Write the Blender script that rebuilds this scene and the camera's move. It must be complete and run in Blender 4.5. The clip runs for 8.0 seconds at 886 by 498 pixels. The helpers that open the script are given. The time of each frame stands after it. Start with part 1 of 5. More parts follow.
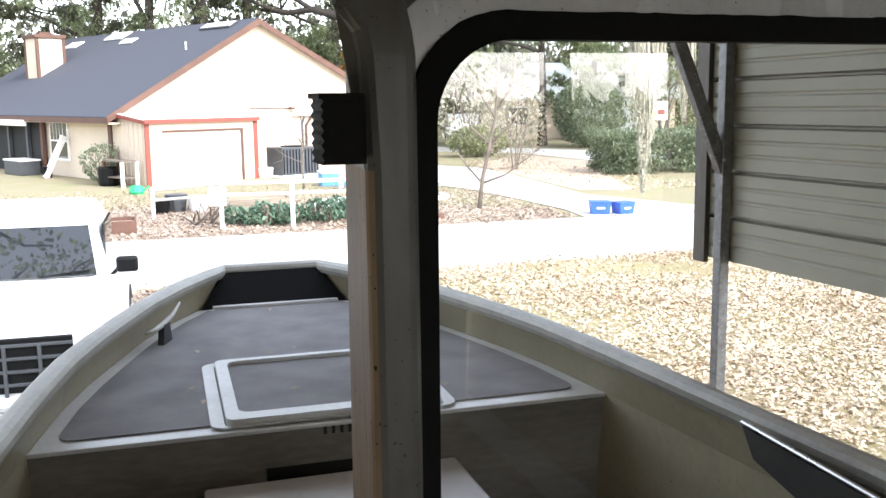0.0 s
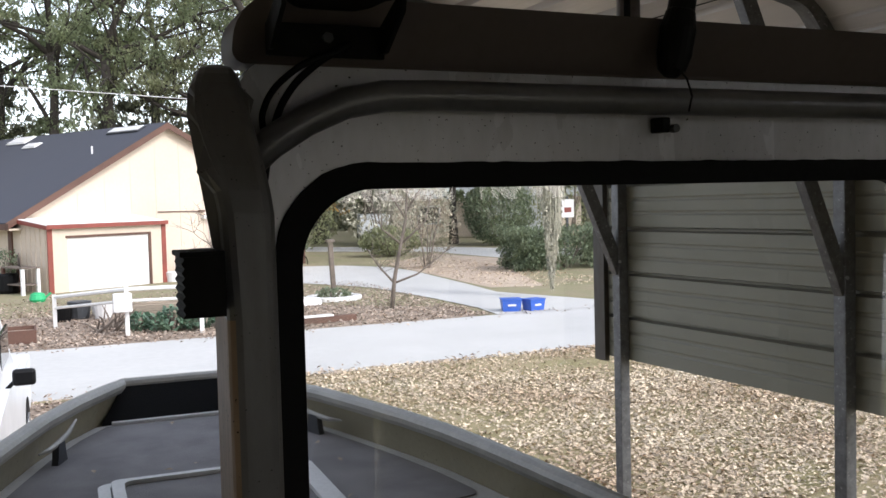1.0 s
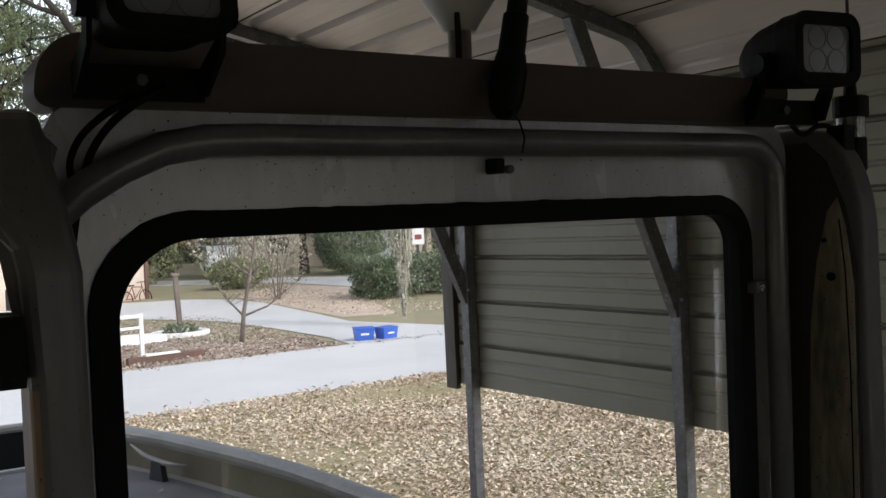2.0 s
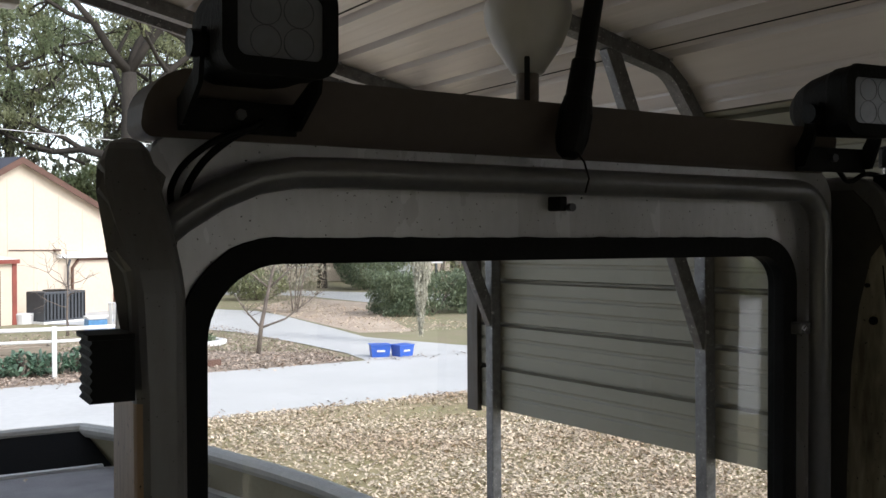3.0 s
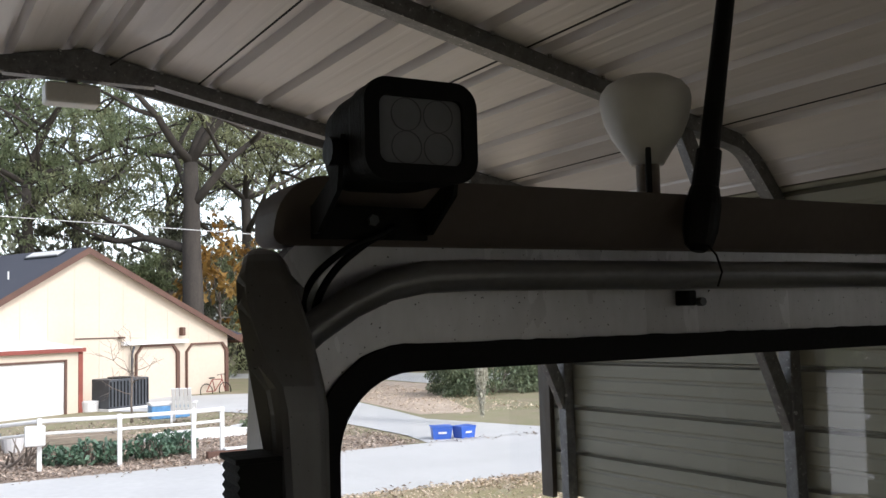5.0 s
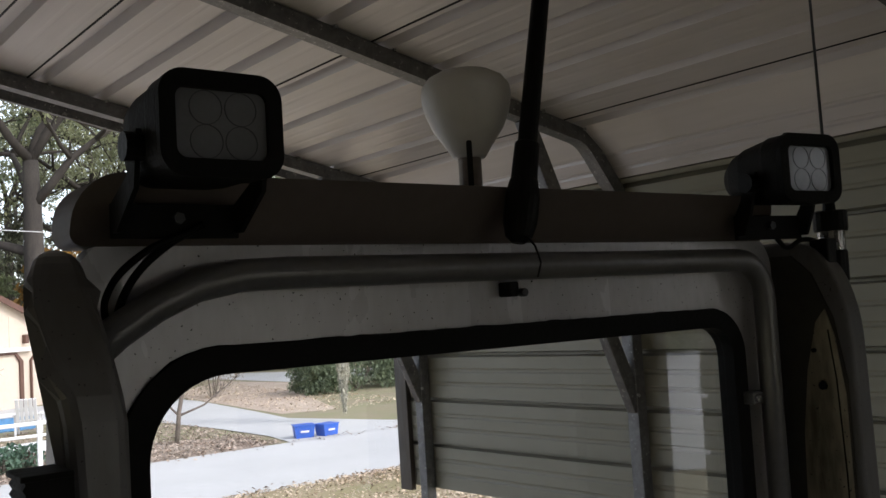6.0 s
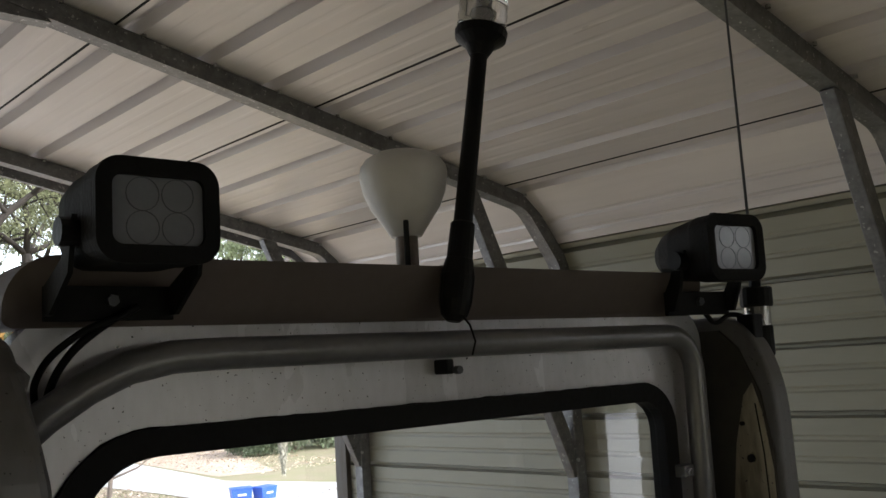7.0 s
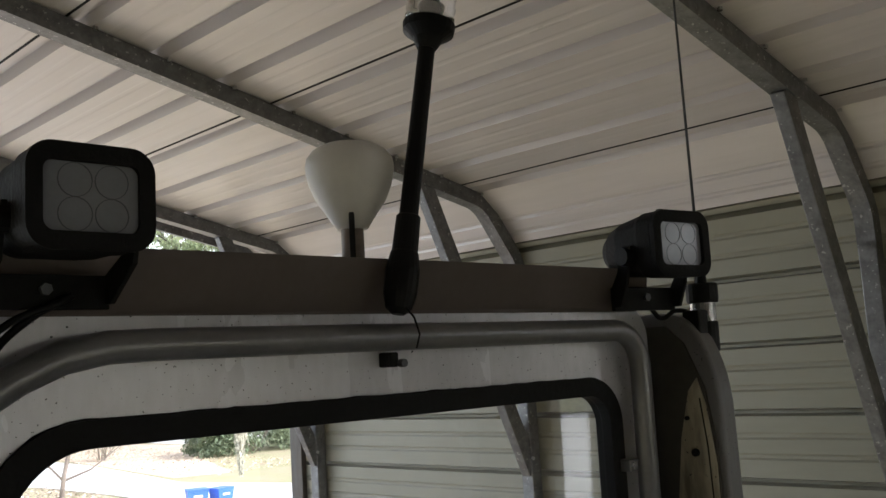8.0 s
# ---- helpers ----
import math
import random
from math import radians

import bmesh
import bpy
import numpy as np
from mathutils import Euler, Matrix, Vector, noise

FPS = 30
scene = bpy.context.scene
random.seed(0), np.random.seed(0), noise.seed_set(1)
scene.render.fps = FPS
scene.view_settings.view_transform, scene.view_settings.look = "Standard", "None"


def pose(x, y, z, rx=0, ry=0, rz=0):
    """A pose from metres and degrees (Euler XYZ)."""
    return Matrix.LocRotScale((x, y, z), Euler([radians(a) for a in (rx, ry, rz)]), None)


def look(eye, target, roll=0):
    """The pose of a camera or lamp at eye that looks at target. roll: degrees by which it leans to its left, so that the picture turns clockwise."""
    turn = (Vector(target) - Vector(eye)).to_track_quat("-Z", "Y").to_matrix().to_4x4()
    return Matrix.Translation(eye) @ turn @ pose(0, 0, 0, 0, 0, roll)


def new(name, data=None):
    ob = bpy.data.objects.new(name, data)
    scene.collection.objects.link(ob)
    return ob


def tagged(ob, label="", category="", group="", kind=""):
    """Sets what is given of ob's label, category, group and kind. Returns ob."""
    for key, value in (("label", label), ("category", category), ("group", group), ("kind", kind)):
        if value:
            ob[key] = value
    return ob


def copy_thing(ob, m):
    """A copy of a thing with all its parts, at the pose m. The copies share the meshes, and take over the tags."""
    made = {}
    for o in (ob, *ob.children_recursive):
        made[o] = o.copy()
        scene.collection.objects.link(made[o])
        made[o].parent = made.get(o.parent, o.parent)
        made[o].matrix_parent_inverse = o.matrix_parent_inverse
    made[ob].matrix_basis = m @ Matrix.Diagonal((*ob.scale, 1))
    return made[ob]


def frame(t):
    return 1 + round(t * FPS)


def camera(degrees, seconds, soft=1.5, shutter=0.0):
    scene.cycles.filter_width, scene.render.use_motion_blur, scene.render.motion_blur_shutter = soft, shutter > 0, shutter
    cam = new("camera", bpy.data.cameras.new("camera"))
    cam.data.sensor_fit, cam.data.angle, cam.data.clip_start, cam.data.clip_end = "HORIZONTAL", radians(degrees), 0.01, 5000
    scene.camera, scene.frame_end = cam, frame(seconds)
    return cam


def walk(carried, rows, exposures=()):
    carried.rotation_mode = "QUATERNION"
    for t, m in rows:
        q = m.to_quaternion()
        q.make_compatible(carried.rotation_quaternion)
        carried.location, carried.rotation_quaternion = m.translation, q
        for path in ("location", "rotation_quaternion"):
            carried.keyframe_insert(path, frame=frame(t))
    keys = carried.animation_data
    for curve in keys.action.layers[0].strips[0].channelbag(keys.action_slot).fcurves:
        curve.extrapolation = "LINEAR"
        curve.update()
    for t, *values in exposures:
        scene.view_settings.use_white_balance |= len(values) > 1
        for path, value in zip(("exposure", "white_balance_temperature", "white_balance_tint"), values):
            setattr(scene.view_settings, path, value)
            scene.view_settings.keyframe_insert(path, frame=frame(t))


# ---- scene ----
cam = camera(50.9, 8.0)
PATH = [
    (0, (-0.082, -0.76, 2.95), (0.525, 1.118, 2.625), -0.5),
    (0.5, (-0.064, -0.813, 2.977), (0.62, 1.058, 2.797), -1.0),
    (1, (-0.056, -0.822, 2.991), (0.734, 1.012, 2.873), -1.2),
    (1.5, (-0.046, -0.831, 2.995), (0.891, 0.934, 2.904), -1.8),
    (1.7, (-0.027, -0.797, 3.003), (0.978, 0.931, 2.923), -2.4),
    (2.8, (-0.06, -0.827, 3.012), (1.087, 0.81, 2.952), -1.1),
    (3, (-0.092, -0.814, 3.022), (0.95, 0.893, 2.996), 0.0),
    (3.5, (-0.141, -0.787, 3.043), (0.713, 1.021, 3.099), 0.4),
    (4, (-0.144, -0.772, 3.057), (0.633, 1.067, 3.182), -1.0),
    (4.2, (-0.142, -0.775, 3.057), (0.667, 1.048, 3.195), -1.5),
    (5.3, (-0.131, -0.735, 3.043), (0.852, 1.001, 3.181), -1.6),
    (5.5, (-0.116, -0.726, 3.043), (0.909, 0.987, 3.174), -2.2),
    (6, (-0.098, -0.763, 3.045), (1.093, 0.839, 3.166), -3.3),
    (6.5, (-0.104, -0.771, 3.058), (1.153, 0.773, 3.245), -2.7),
    (7, (-0.102, -0.782, 3.064), (1.183, 0.732, 3.303), -3.2),
    (7.5, (-0.096, -0.78, 3.067), (1.213, 0.712, 3.317), -3.4),
    (8, (-0.088, -0.79, 3.055), (1.26, 0.668, 3.291), -3.1),
]
walk(cam, [(t, look(e, a, r)) for t, e, a, r in PATH],
     exposures=[(0.0, 1.22, 6150, 10), (0.5, 0.6, 6150, 11), (1.0, 0.1, 6150, 12), (1.5, -0.15, 6150, 12), (3.0, 0.1, 6100, 10), (3.5, 0.2, 6100, 10), (4.0, 0.2, 6100, 10), (5.5, 0.0, 6100, 12), (6.0, 0.05, 6100, 12), (6.5, 0.44, 6150, 12), (7.0, 0.95, 6100, 10), (8.0, 1.35, 6100, 10)])

# ---- world and sun: bright hazy daylight ----
world = bpy.data.worlds.new("daylight")
scene.world = world
world.use_nodes = True
wn, wl = world.node_tree.nodes, world.node_tree.links
sky = wn.new("ShaderNodeTexSky")
sky.sky_type, sky.sun_disc = "NISHITA", False
sky.sun_elevation, sky.sun_rotation = radians(42), radians(150)
sky.air_density, sky.dust_density, sky.ozone_density = 1.0, 2.0, 1.0
haze = wn.new("ShaderNodeHueSaturation")
haze.inputs["Saturation"].default_value, haze.inputs["Value"].default_value = 0.35, 2.5
wl.new(sky.outputs[0], haze.inputs["Color"])
wl.new(haze.outputs[0], wn["Background"].inputs[0])
wn["Background"].inputs[1].default_value = 0.15
sun = new("sun", bpy.data.lights.new("sun", "SUN"))
sun.data.energy, sun.data.angle, sun.data.color = 1.5, radians(12), (1.0, 0.98, 0.95)
sun.matrix_world = look((12, -20, 22), (0, 0, 0))


# ---- materials ----
def material(name, base, rough=0.6, metal=0.0, vary=0.15, scale=6.0, fine=60.0, bump=0.1, second=None, spots=0.0,
             spot_colour=(0.02, 0.02, 0.02), spot_scale=40.0, stretch=(1, 1, 1), spec=0.5, island=0.0, glow=0.0):
    """A surface with colour variation at two scales, optional dark specks, and fine relief."""
    m = bpy.data.materials.new(name)
    m.use_nodes = True
    n, l = m.node_tree.nodes, m.node_tree.links
    b = n["Principled BSDF"]
    b.inputs["Roughness"].default_value, b.inputs["Metallic"].default_value = rough, metal
    b.inputs["Specular IOR Level"].default_value = spec
    co = n.new("ShaderNodeTexCoord")
    mp = n.new("ShaderNodeMapping")
    mp.inputs["Scale"].default_value = stretch
    l.new(co.outputs["Object"], mp.inputs["Vector"])
    big = n.new("ShaderNodeTexNoise")
    big.inputs["Scale"].default_value, big.inputs["Detail"].default_value = scale, 5
    small = n.new("ShaderNodeTexNoise")
    small.inputs["Scale"].default_value, small.inputs["Detail"].default_value = fine, 4
    for t in (big, small):
        l.new(mp.outputs[0], t.inputs["Vector"])
    ramp = n.new("ShaderNodeValToRGB")
    other = second or tuple(c * (1 - vary * 2) for c in base)
    ramp.color_ramp.elements[0].position, ramp.color_ramp.elements[1].position = 0.36, 0.64
    ramp.color_ramp.elements[0].color, ramp.color_ramp.elements[1].color = (*other, 1), (*base, 1)
    add = n.new("ShaderNodeMath")
    add.operation = "MULTIPLY_ADD"
    add.inputs[1].default_value = 0.35
    l.new(small.outputs[0], add.inputs[0])
    sub = n.new("ShaderNodeMath")
    sub.operation = "MULTIPLY_ADD"
    sub.inputs[1].default_value, sub.inputs[2].default_value = 0.65, 0.0
    l.new(big.outputs[0], sub.inputs[0])
    l.new(sub.outputs[0], add.inputs[2])
    l.new(add.outputs[0], ramp.inputs[0])
    colour = ramp.outputs[0]
    if island:
        geo = n.new("ShaderNodeNewGeometry")
        hsv = n.new("ShaderNodeHueSaturation")
        rng = n.new("ShaderNodeMapRange")
        rng.inputs["To Min"].default_value, rng.inputs["To Max"].default_value = 1 - island, 1 + island
        l.new(geo.outputs["Random Per Island"], rng.inputs["Value"])
        l.new(rng.outputs[0], hsv.inputs["Value"])
        l.new(colour, hsv.inputs["Color"])
        colour = hsv.outputs[0]
    if spots:
        sp = n.new("ShaderNodeTexNoise")
        sp.inputs["Scale"].default_value, sp.inputs["Detail"].default_value = spot_scale, 2
        l.new(co.outputs["Object"], sp.inputs["Vector"])
        sr = n.new("ShaderNodeValToRGB")
        sr.color_ramp.elements[0].position, sr.color_ramp.elements[1].position = 0.72 - spots, 0.75 - spots
        l.new(sp.outputs[0], sr.inputs[0])
        mix = n.new("ShaderNodeMix")
        mix.data_type = "RGBA"
        l.new(sr.outputs[0], mix.inputs[0])
        l.new(colour, mix.inputs[6])
        mix.inputs[7].default_value = (*spot_colour, 1)
        colour = mix.outputs[2]
    l.new(colour, b.inputs["Base Color"])
    rr = n.new("ShaderNodeMapRange")
    rr.inputs["To Min"].default_value, rr.inputs["To Max"].default_value = max(rough - 0.06, 0.02), max(min(rough + 0.06, 1), 0.02)
    l.new(big.outputs[0], rr.inputs["Value"])
    l.new(rr.outputs[0], b.inputs["Roughness"])
    if bump:
        bp = n.new("ShaderNodeBump")
        bp.inputs["Strength"].default_value, bp.inputs["Distance"].default_value = bump, 0.01
        l.new(small.outputs[0], bp.inputs["Height"])
        l.new(bp.outputs[0], b.inputs["Normal"])
    if glow:
        # thin leaves let light through
        tr = n.new("ShaderNodeBsdfTranslucent")
        l.new(colour, tr.inputs["Color"])
        ms = n.new("ShaderNodeMixShader")
        ms.inputs[0].default_value = glow
        l.new(b.outputs[0], ms.inputs[1])
        l.new(tr.outputs[0], ms.inputs[2])
        l.new(ms.outputs[0], n["Material Output"].inputs["Surface"])
    return m


def glass(name, tint=(1, 1, 1), rough=0.0, ior=1.45):
    m = bpy.data.materials.new(name)
    m.use_nodes = True
    b = m.node_tree.nodes["Principled BSDF"]
    b.inputs["Base Color"].default_value = (*tint, 1)
    b.inputs["Transmission Weight"].default_value = 1.0
    b.inputs["Roughness"].default_value = rough
    b.inputs["IOR"].default_value = ior
    return m


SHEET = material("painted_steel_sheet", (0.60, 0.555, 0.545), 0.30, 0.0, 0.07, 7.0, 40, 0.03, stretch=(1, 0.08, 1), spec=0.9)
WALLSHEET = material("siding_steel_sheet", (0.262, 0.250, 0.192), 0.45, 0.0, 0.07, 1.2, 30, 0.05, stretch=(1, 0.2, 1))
GALV = material("galvanised_steel", (0.20, 0.20, 0.205), 0.45, 0.5, 0.22, 25, 90, 0.05, spots=0.06, spot_colour=(0.36, 0.36, 0.35), spot_scale=70)
CONSOLE = material("console_paint", (0.60, 0.60, 0.64), 0.27, 0.0, 0.10, 8, 90, 0.03, spec=1.0, stretch=(1, 1, 0.35), spots=0.042, spot_scale=240)
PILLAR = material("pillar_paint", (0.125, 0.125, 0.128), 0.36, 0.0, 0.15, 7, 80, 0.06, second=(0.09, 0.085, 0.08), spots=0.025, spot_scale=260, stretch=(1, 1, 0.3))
# worn pillar paint with warm ground bounce put into the colour
PILLARLIT = material("worn_warm_lit_paint", (0.29, 0.21, 0.15), 0.5, 0.0, 0.2, 9, 80, 0.06, second=(0.16, 0.11, 0.075), spec=0.1, spots=0.04, spot_scale=150, stretch=(1, 1, 0.25))
# near-black brown that paints the shade inside the right pillar
CORNERSHADE = material("dark_corner_shade", (0.045, 0.041, 0.032), 0.6, 0.0, 0.25, 8, 60, 0.08)
CREAM = material("aged_cream_paint", (0.40, 0.36, 0.26), 0.5, 0.0, 0.15, 14, 70, 0.06, second=(0.10, 0.085, 0.055), spots=0.03, spot_scale=200, stretch=(1, 1.6, 0.35))
VISOR = material("visor_paint", (0.125, 0.104, 0.096), 0.55, 0.0, 0.08, 4, 80, 0.04, spec=0.2)
RAIL = material("brushed_rail", (0.17, 0.17, 0.175), 0.30, 0.3, 0.12, 10, 120, 0.04)
RUBBER = material("black_rubber", (0.006, 0.006, 0.006), 0.7, 0.0, 0.2, 20, 120, 0.12, spec=0.2)
BLACK = material("black_plastic", (0.007, 0.007, 0.0075), 0.45, 0.0, 0.15, 12, 200, 0.08, spec=0.15)
LAMPBODY = material("black_cast_metal", (0.008, 0.008, 0.0085), 0.65, 0.0, 0.15, 15, 250, 0.15, spec=0.15)
LENS = material("lamp_lens", (0.20, 0.21, 0.24), 0.18, 0.0, 0.07, 30, 160, 0.02)
LENSRIM = material("led_cup_edge", (0.11, 0.115, 0.13), 0.25, 0.0, 0.1, 30, 160, 0.0)
WHITEPL = material("white_plastic", (0.72, 0.70, 0.68), 0.4, 0.0, 0.06, 8, 60, 0.03)
STEEL = material("stainless_steel", (0.5, 0.5, 0.5), 0.28, 0.9, 0.1, 20, 120, 0.02)
CLEAR = glass("clear_plastic", (0.93, 0.94, 0.92), 0.08)
PANE = glass("window_glass", ior=1.5)
ALU = material("bare_aluminium", (0.92, 0.92, 0.91), 0.38, 0.1, 0.10, 3, 60, 0.02)
HULLIN = material("hull_inner_paint", (0.38, 0.335, 0.22), 0.45, 0.0, 0.10, 2, 40, 0.03, spots=0.015, spot_scale=120)
HULLEDGE = material("gunwale_paint", (0.50, 0.48, 0.43), 0.36, 0.1, 0.14, 6, 70, 0.05)
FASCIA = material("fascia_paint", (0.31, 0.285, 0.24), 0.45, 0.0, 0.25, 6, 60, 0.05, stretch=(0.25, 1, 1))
CARPET = material("marine_carpet", (0.42, 0.41, 0.415), 0.9, 0.0, 0.15, 5, 300, 0.5, spec=0.1)
DARKPANEL = material("dark_bulkhead", (0.026, 0.026, 0.027), 0.6, 0.0, 0.25, 6, 50, 0.1)
LEAFDRY = material("dry_leaf", (0.46, 0.38, 0.31), 0.8, 0.0, 0.3, 3, 40, 0.1, second=(0.24, 0.17, 0.12), island=0.5)
LAWN = material("leaf_litter_lawn", (0.30, 0.24, 0.14), 0.9, 0.0, 0.2, 0.9, 9.0, 0.6, second=(0.21, 0.185, 0.08))
CONCRETE = material("pale_concrete", (0.50, 0.49, 0.47), 0.85, 0.0, 0.07, 0.4, 6.0, 0.15)
MULCH = material("leafy_mulch", (0.34, 0.27, 0.21), 0.95, 0.0, 0.3, 1.5, 12.0, 0.6, second=(0.20, 0.15, 0.11))
GRASS = material("thin_grass", (0.20, 0.195, 0.095), 0.95, 0.0, 0.2, 0.9, 12.0, 0.6, second=(0.25, 0.20, 0.13))
WALLPAINT = material("cream_house_paint", (0.62, 0.52, 0.41), 0.8, 0.0, 0.05, 0.5, 8.0, 0.1)
REDTRIM = material("red_trim_paint", (0.26, 0.065, 0.045), 0.7, 0.0, 0.12, 2, 20, 0.08)
BROWNTRIM = material("brown_trim_paint", (0.125, 0.062, 0.042), 0.7, 0.0, 0.15, 2, 20, 0.08)
SHINGLE = material("slate_blue_shingle", (0.050, 0.053, 0.068), 0.9, 0.0, 0.12, 0.8, 14.0, 0.4, second=(0.048, 0.05, 0.064))
WHITEPAINT = material("white_paint", (0.78, 0.76, 0.73), 0.6, 0.0, 0.05, 2, 30, 0.06)
CARWHITE = material("white_car_paint", (0.78, 0.79, 0.80), 0.25, 0.0, 0.02, 1, 20, 0.0)
DARKGLASS = material("dark_tinted_glass", (0.02, 0.022, 0.025), -0.1, 0.0, 0.1, 2, 10, 0.0, spec=1.0)
# near-black for flat pieces that stand in for shaded recesses
DARK = material("shadowed_recess", (0.02, 0.02, 0.02), 0.9, 0.0, 0.2, 4, 20, 0.1)
GREYMETAL = material("grey_machine_metal", (0.075, 0.08, 0.088), 0.5, 0.3, 0.12, 5, 60, 0.1)
BLUEBIN = material("blue_plastic", (0.02, 0.10, 0.48), 0.45, 0.0, 0.08, 4, 40, 0.05)
BARK = material("oak_bark", (0.068, 0.056, 0.045), 0.95, 0.0, 0.3, 3, 25, 0.8, second=(0.04, 0.033, 0.027), stretch=(1, 1, 0.25))
OAKLEAF = material("oak_leaf", (0.36, 0.39, 0.22), 0.5, 0.0, 0.25, 0.3, 5, 0.1, second=(0.19, 0.23, 0.13), glow=0.7, island=0.45)
LIGHTLEAF = material("pale_leaf", (0.35, 0.355, 0.20), 0.6, 0.0, 0.2, 0.3, 5, 0.1, second=(0.21, 0.225, 0.12), glow=0.5, island=0.45)
AUTUMN = material("autumn_leaf", (0.42, 0.22, 0.05), 0.7, 0.0, 0.2, 0.3, 5, 0.1, second=(0.3, 0.2, 0.06), glow=0.45, island=0.4)
BUSHLEAF = material("dark_shrub_leaf", (0.25, 0.29, 0.18), 0.6, 0.0, 0.2, 0.6, 6, 0.1, second=(0.125, 0.16, 0.095), glow=0.45, island=0.4)
GARDENLEAF = material("blue_green_leaf", (0.19, 0.28, 0.19), 0.4, 0.0, 0.2, 0.6, 6, 0.1, second=(0.08, 0.15, 0.09), glow=0.3, island=0.5)
WOODLEAF = material("hazy_woodland_leaf", (0.17, 0.17, 0.11), 0.7, 0.0, 0.25, 0.15, 4, 0.1, second=(0.09, 0.095, 0.06), glow=0.35, island=0.5)
SOIL = material("bare_sandy_soil", (0.48, 0.385, 0.30), 0.95, 0.0, 0.2, 1.2, 14, 0.4, second=(0.36, 0.28, 0.21))
PALEROOF = material("weathered_pale_roofing", (0.56, 0.58, 0.57), 0.7, 0.0, 0.12, 0.8, 12, 0.1)
MOSS = material("spanish_moss", (0.44, 0.41, 0.31), 0.95, 0.0, 0.2, 1, 20, 0.2, second=(0.36, 0.34, 0.27), island=0.4)
DRYTWIG = material("dry_brown_leaf", (0.36, 0.31, 0.23), 0.9, 0.0, 0.2, 1, 20, 0.2, second=(0.25, 0.21, 0.15), island=0.35)
TWIG = material("grey_twig", (0.20, 0.16, 0.13), 0.9, 0.0, 0.2, 3, 20, 0.3)


# ---- mesh helpers ----
def thing(name, label, category, m=None, group="", kind=""):
    ob = new(name)
    ob.empty_display_size = 0.1
    if m is not None:
        ob.matrix_world = m
    return tagged(ob, label, category, group, kind)


def part(name, bm, mat, parent=None, label="", smooth=False):
    me = bpy.data.meshes.new(name)
    bmesh.ops.recalc_face_normals(bm, faces=bm.faces[:])
    bm.to_mesh(me)
    bm.free()
    me.materials.append(mat)
    if smooth:
        me.shade_smooth()
    ob = new(name, me)
    if parent is not None:
        ob.parent = parent
    return tagged(ob, label)


def round_edges(bm, w, seg=2):
    bmesh.ops.bevel(bm, geom=[e for e in bm.edges if e.calc_face_angle(0) > 0.5], offset=w, segments=seg, profile=0.5, affect="EDGES")


def box(x0, x1, y0, y1, z0, z1, w=0.0, bm=None, m=None):
    own = bmesh.new()
    bmesh.ops.create_cube(own, size=1, matrix=Matrix.Translation(((x0 + x1) / 2, (y0 + y1) / 2, (z0 + z1) / 2)) @ Matrix.Diagonal((x1 - x0, y1 - y0, z1 - z0, 1)))
    if w:
        round_edges(own, w)
    if m is not None:
        own.transform(m)
    return own if bm is None else join(bm, own)


def join(bm, other):
    me = bpy.data.meshes.new("tmp")
    other.to_mesh(me)
    other.free()
    bm.from_mesh(me)
    bpy.data.meshes.remove(me)
    return bm


def tube(pts, radii, seg=12, bm=None):
    """A capped tube along points, with one radius or one for each point."""
    bm = bm or bmesh.new()
    pts = [Vector(p) for p in pts]
    radii = radii if isinstance(radii, (list, tuple)) else [radii] * len(pts)
    rings, side = [], None
    for i, p in enumerate(pts):
        d = (pts[min(i + 1, len(pts) - 1)] - pts[max(i - 1, 0)]).normalized()
        side = (side - d * side.dot(d)) if side else d.orthogonal()
        side.normalize()
        up = d.cross(side)
        rings.append([bm.verts.new(p + radii[i] * (math.cos(a) * side + math.sin(a) * up)) for a in (2 * math.pi * k / seg for k in range(seg))])
    for a, b in zip(rings, rings[1:]):
        for k in range(seg):
            bm.faces.new((a[k], a[(k + 1) % seg], b[(k + 1) % seg], b[k]))
    bm.faces.new(rings[0][::-1])
    bm.faces.new(rings[-1])
    return bm


def lathe(profile, seg=28, centre=(0, 0, 0)):
    """A body of revolution round z from (radius, height) pairs."""
    bm = bmesh.new()
    c = Vector(centre)
    rings = [[bm.verts.new(c + Vector((r * math.cos(2 * math.pi * k / seg), r * math.sin(2 * math.pi * k / seg), z))) for k in range(seg)] for r, z in profile]
    for a, b in zip(rings, rings[1:]):
        for k in range(seg):
            bm.faces.new((a[k], a[(k + 1) % seg], b[(k + 1) % seg], b[k]))
    bm.faces.new(rings[0][::-1])
    bm.faces.new(rings[-1])
    return bm


def prism(poly, a, b, axis="x", w=0.0):
    """A flat outline pushed from a to b along an axis; the outline holds the two other coordinates."""
    bm = bmesh.new()
    put = {"x": lambda p, v: (v, p[0], p[1]), "y": lambda p, v: (p[0], v, p[1]), "z": lambda p, v: (p[0], p[1], v)}[axis]
    lo, hi = ([bm.verts.new(put(p, v)) for p in poly] for v in (a, b))
    n = len(poly)
    for k in range(n):
        bm.faces.new((lo[k], lo[(k + 1) % n], hi[(k + 1) % n], hi[k]))
    bm.faces.new(lo[::-1])
    bm.faces.new(hi)
    if w:
        round_edges(bm, w)
    return bm


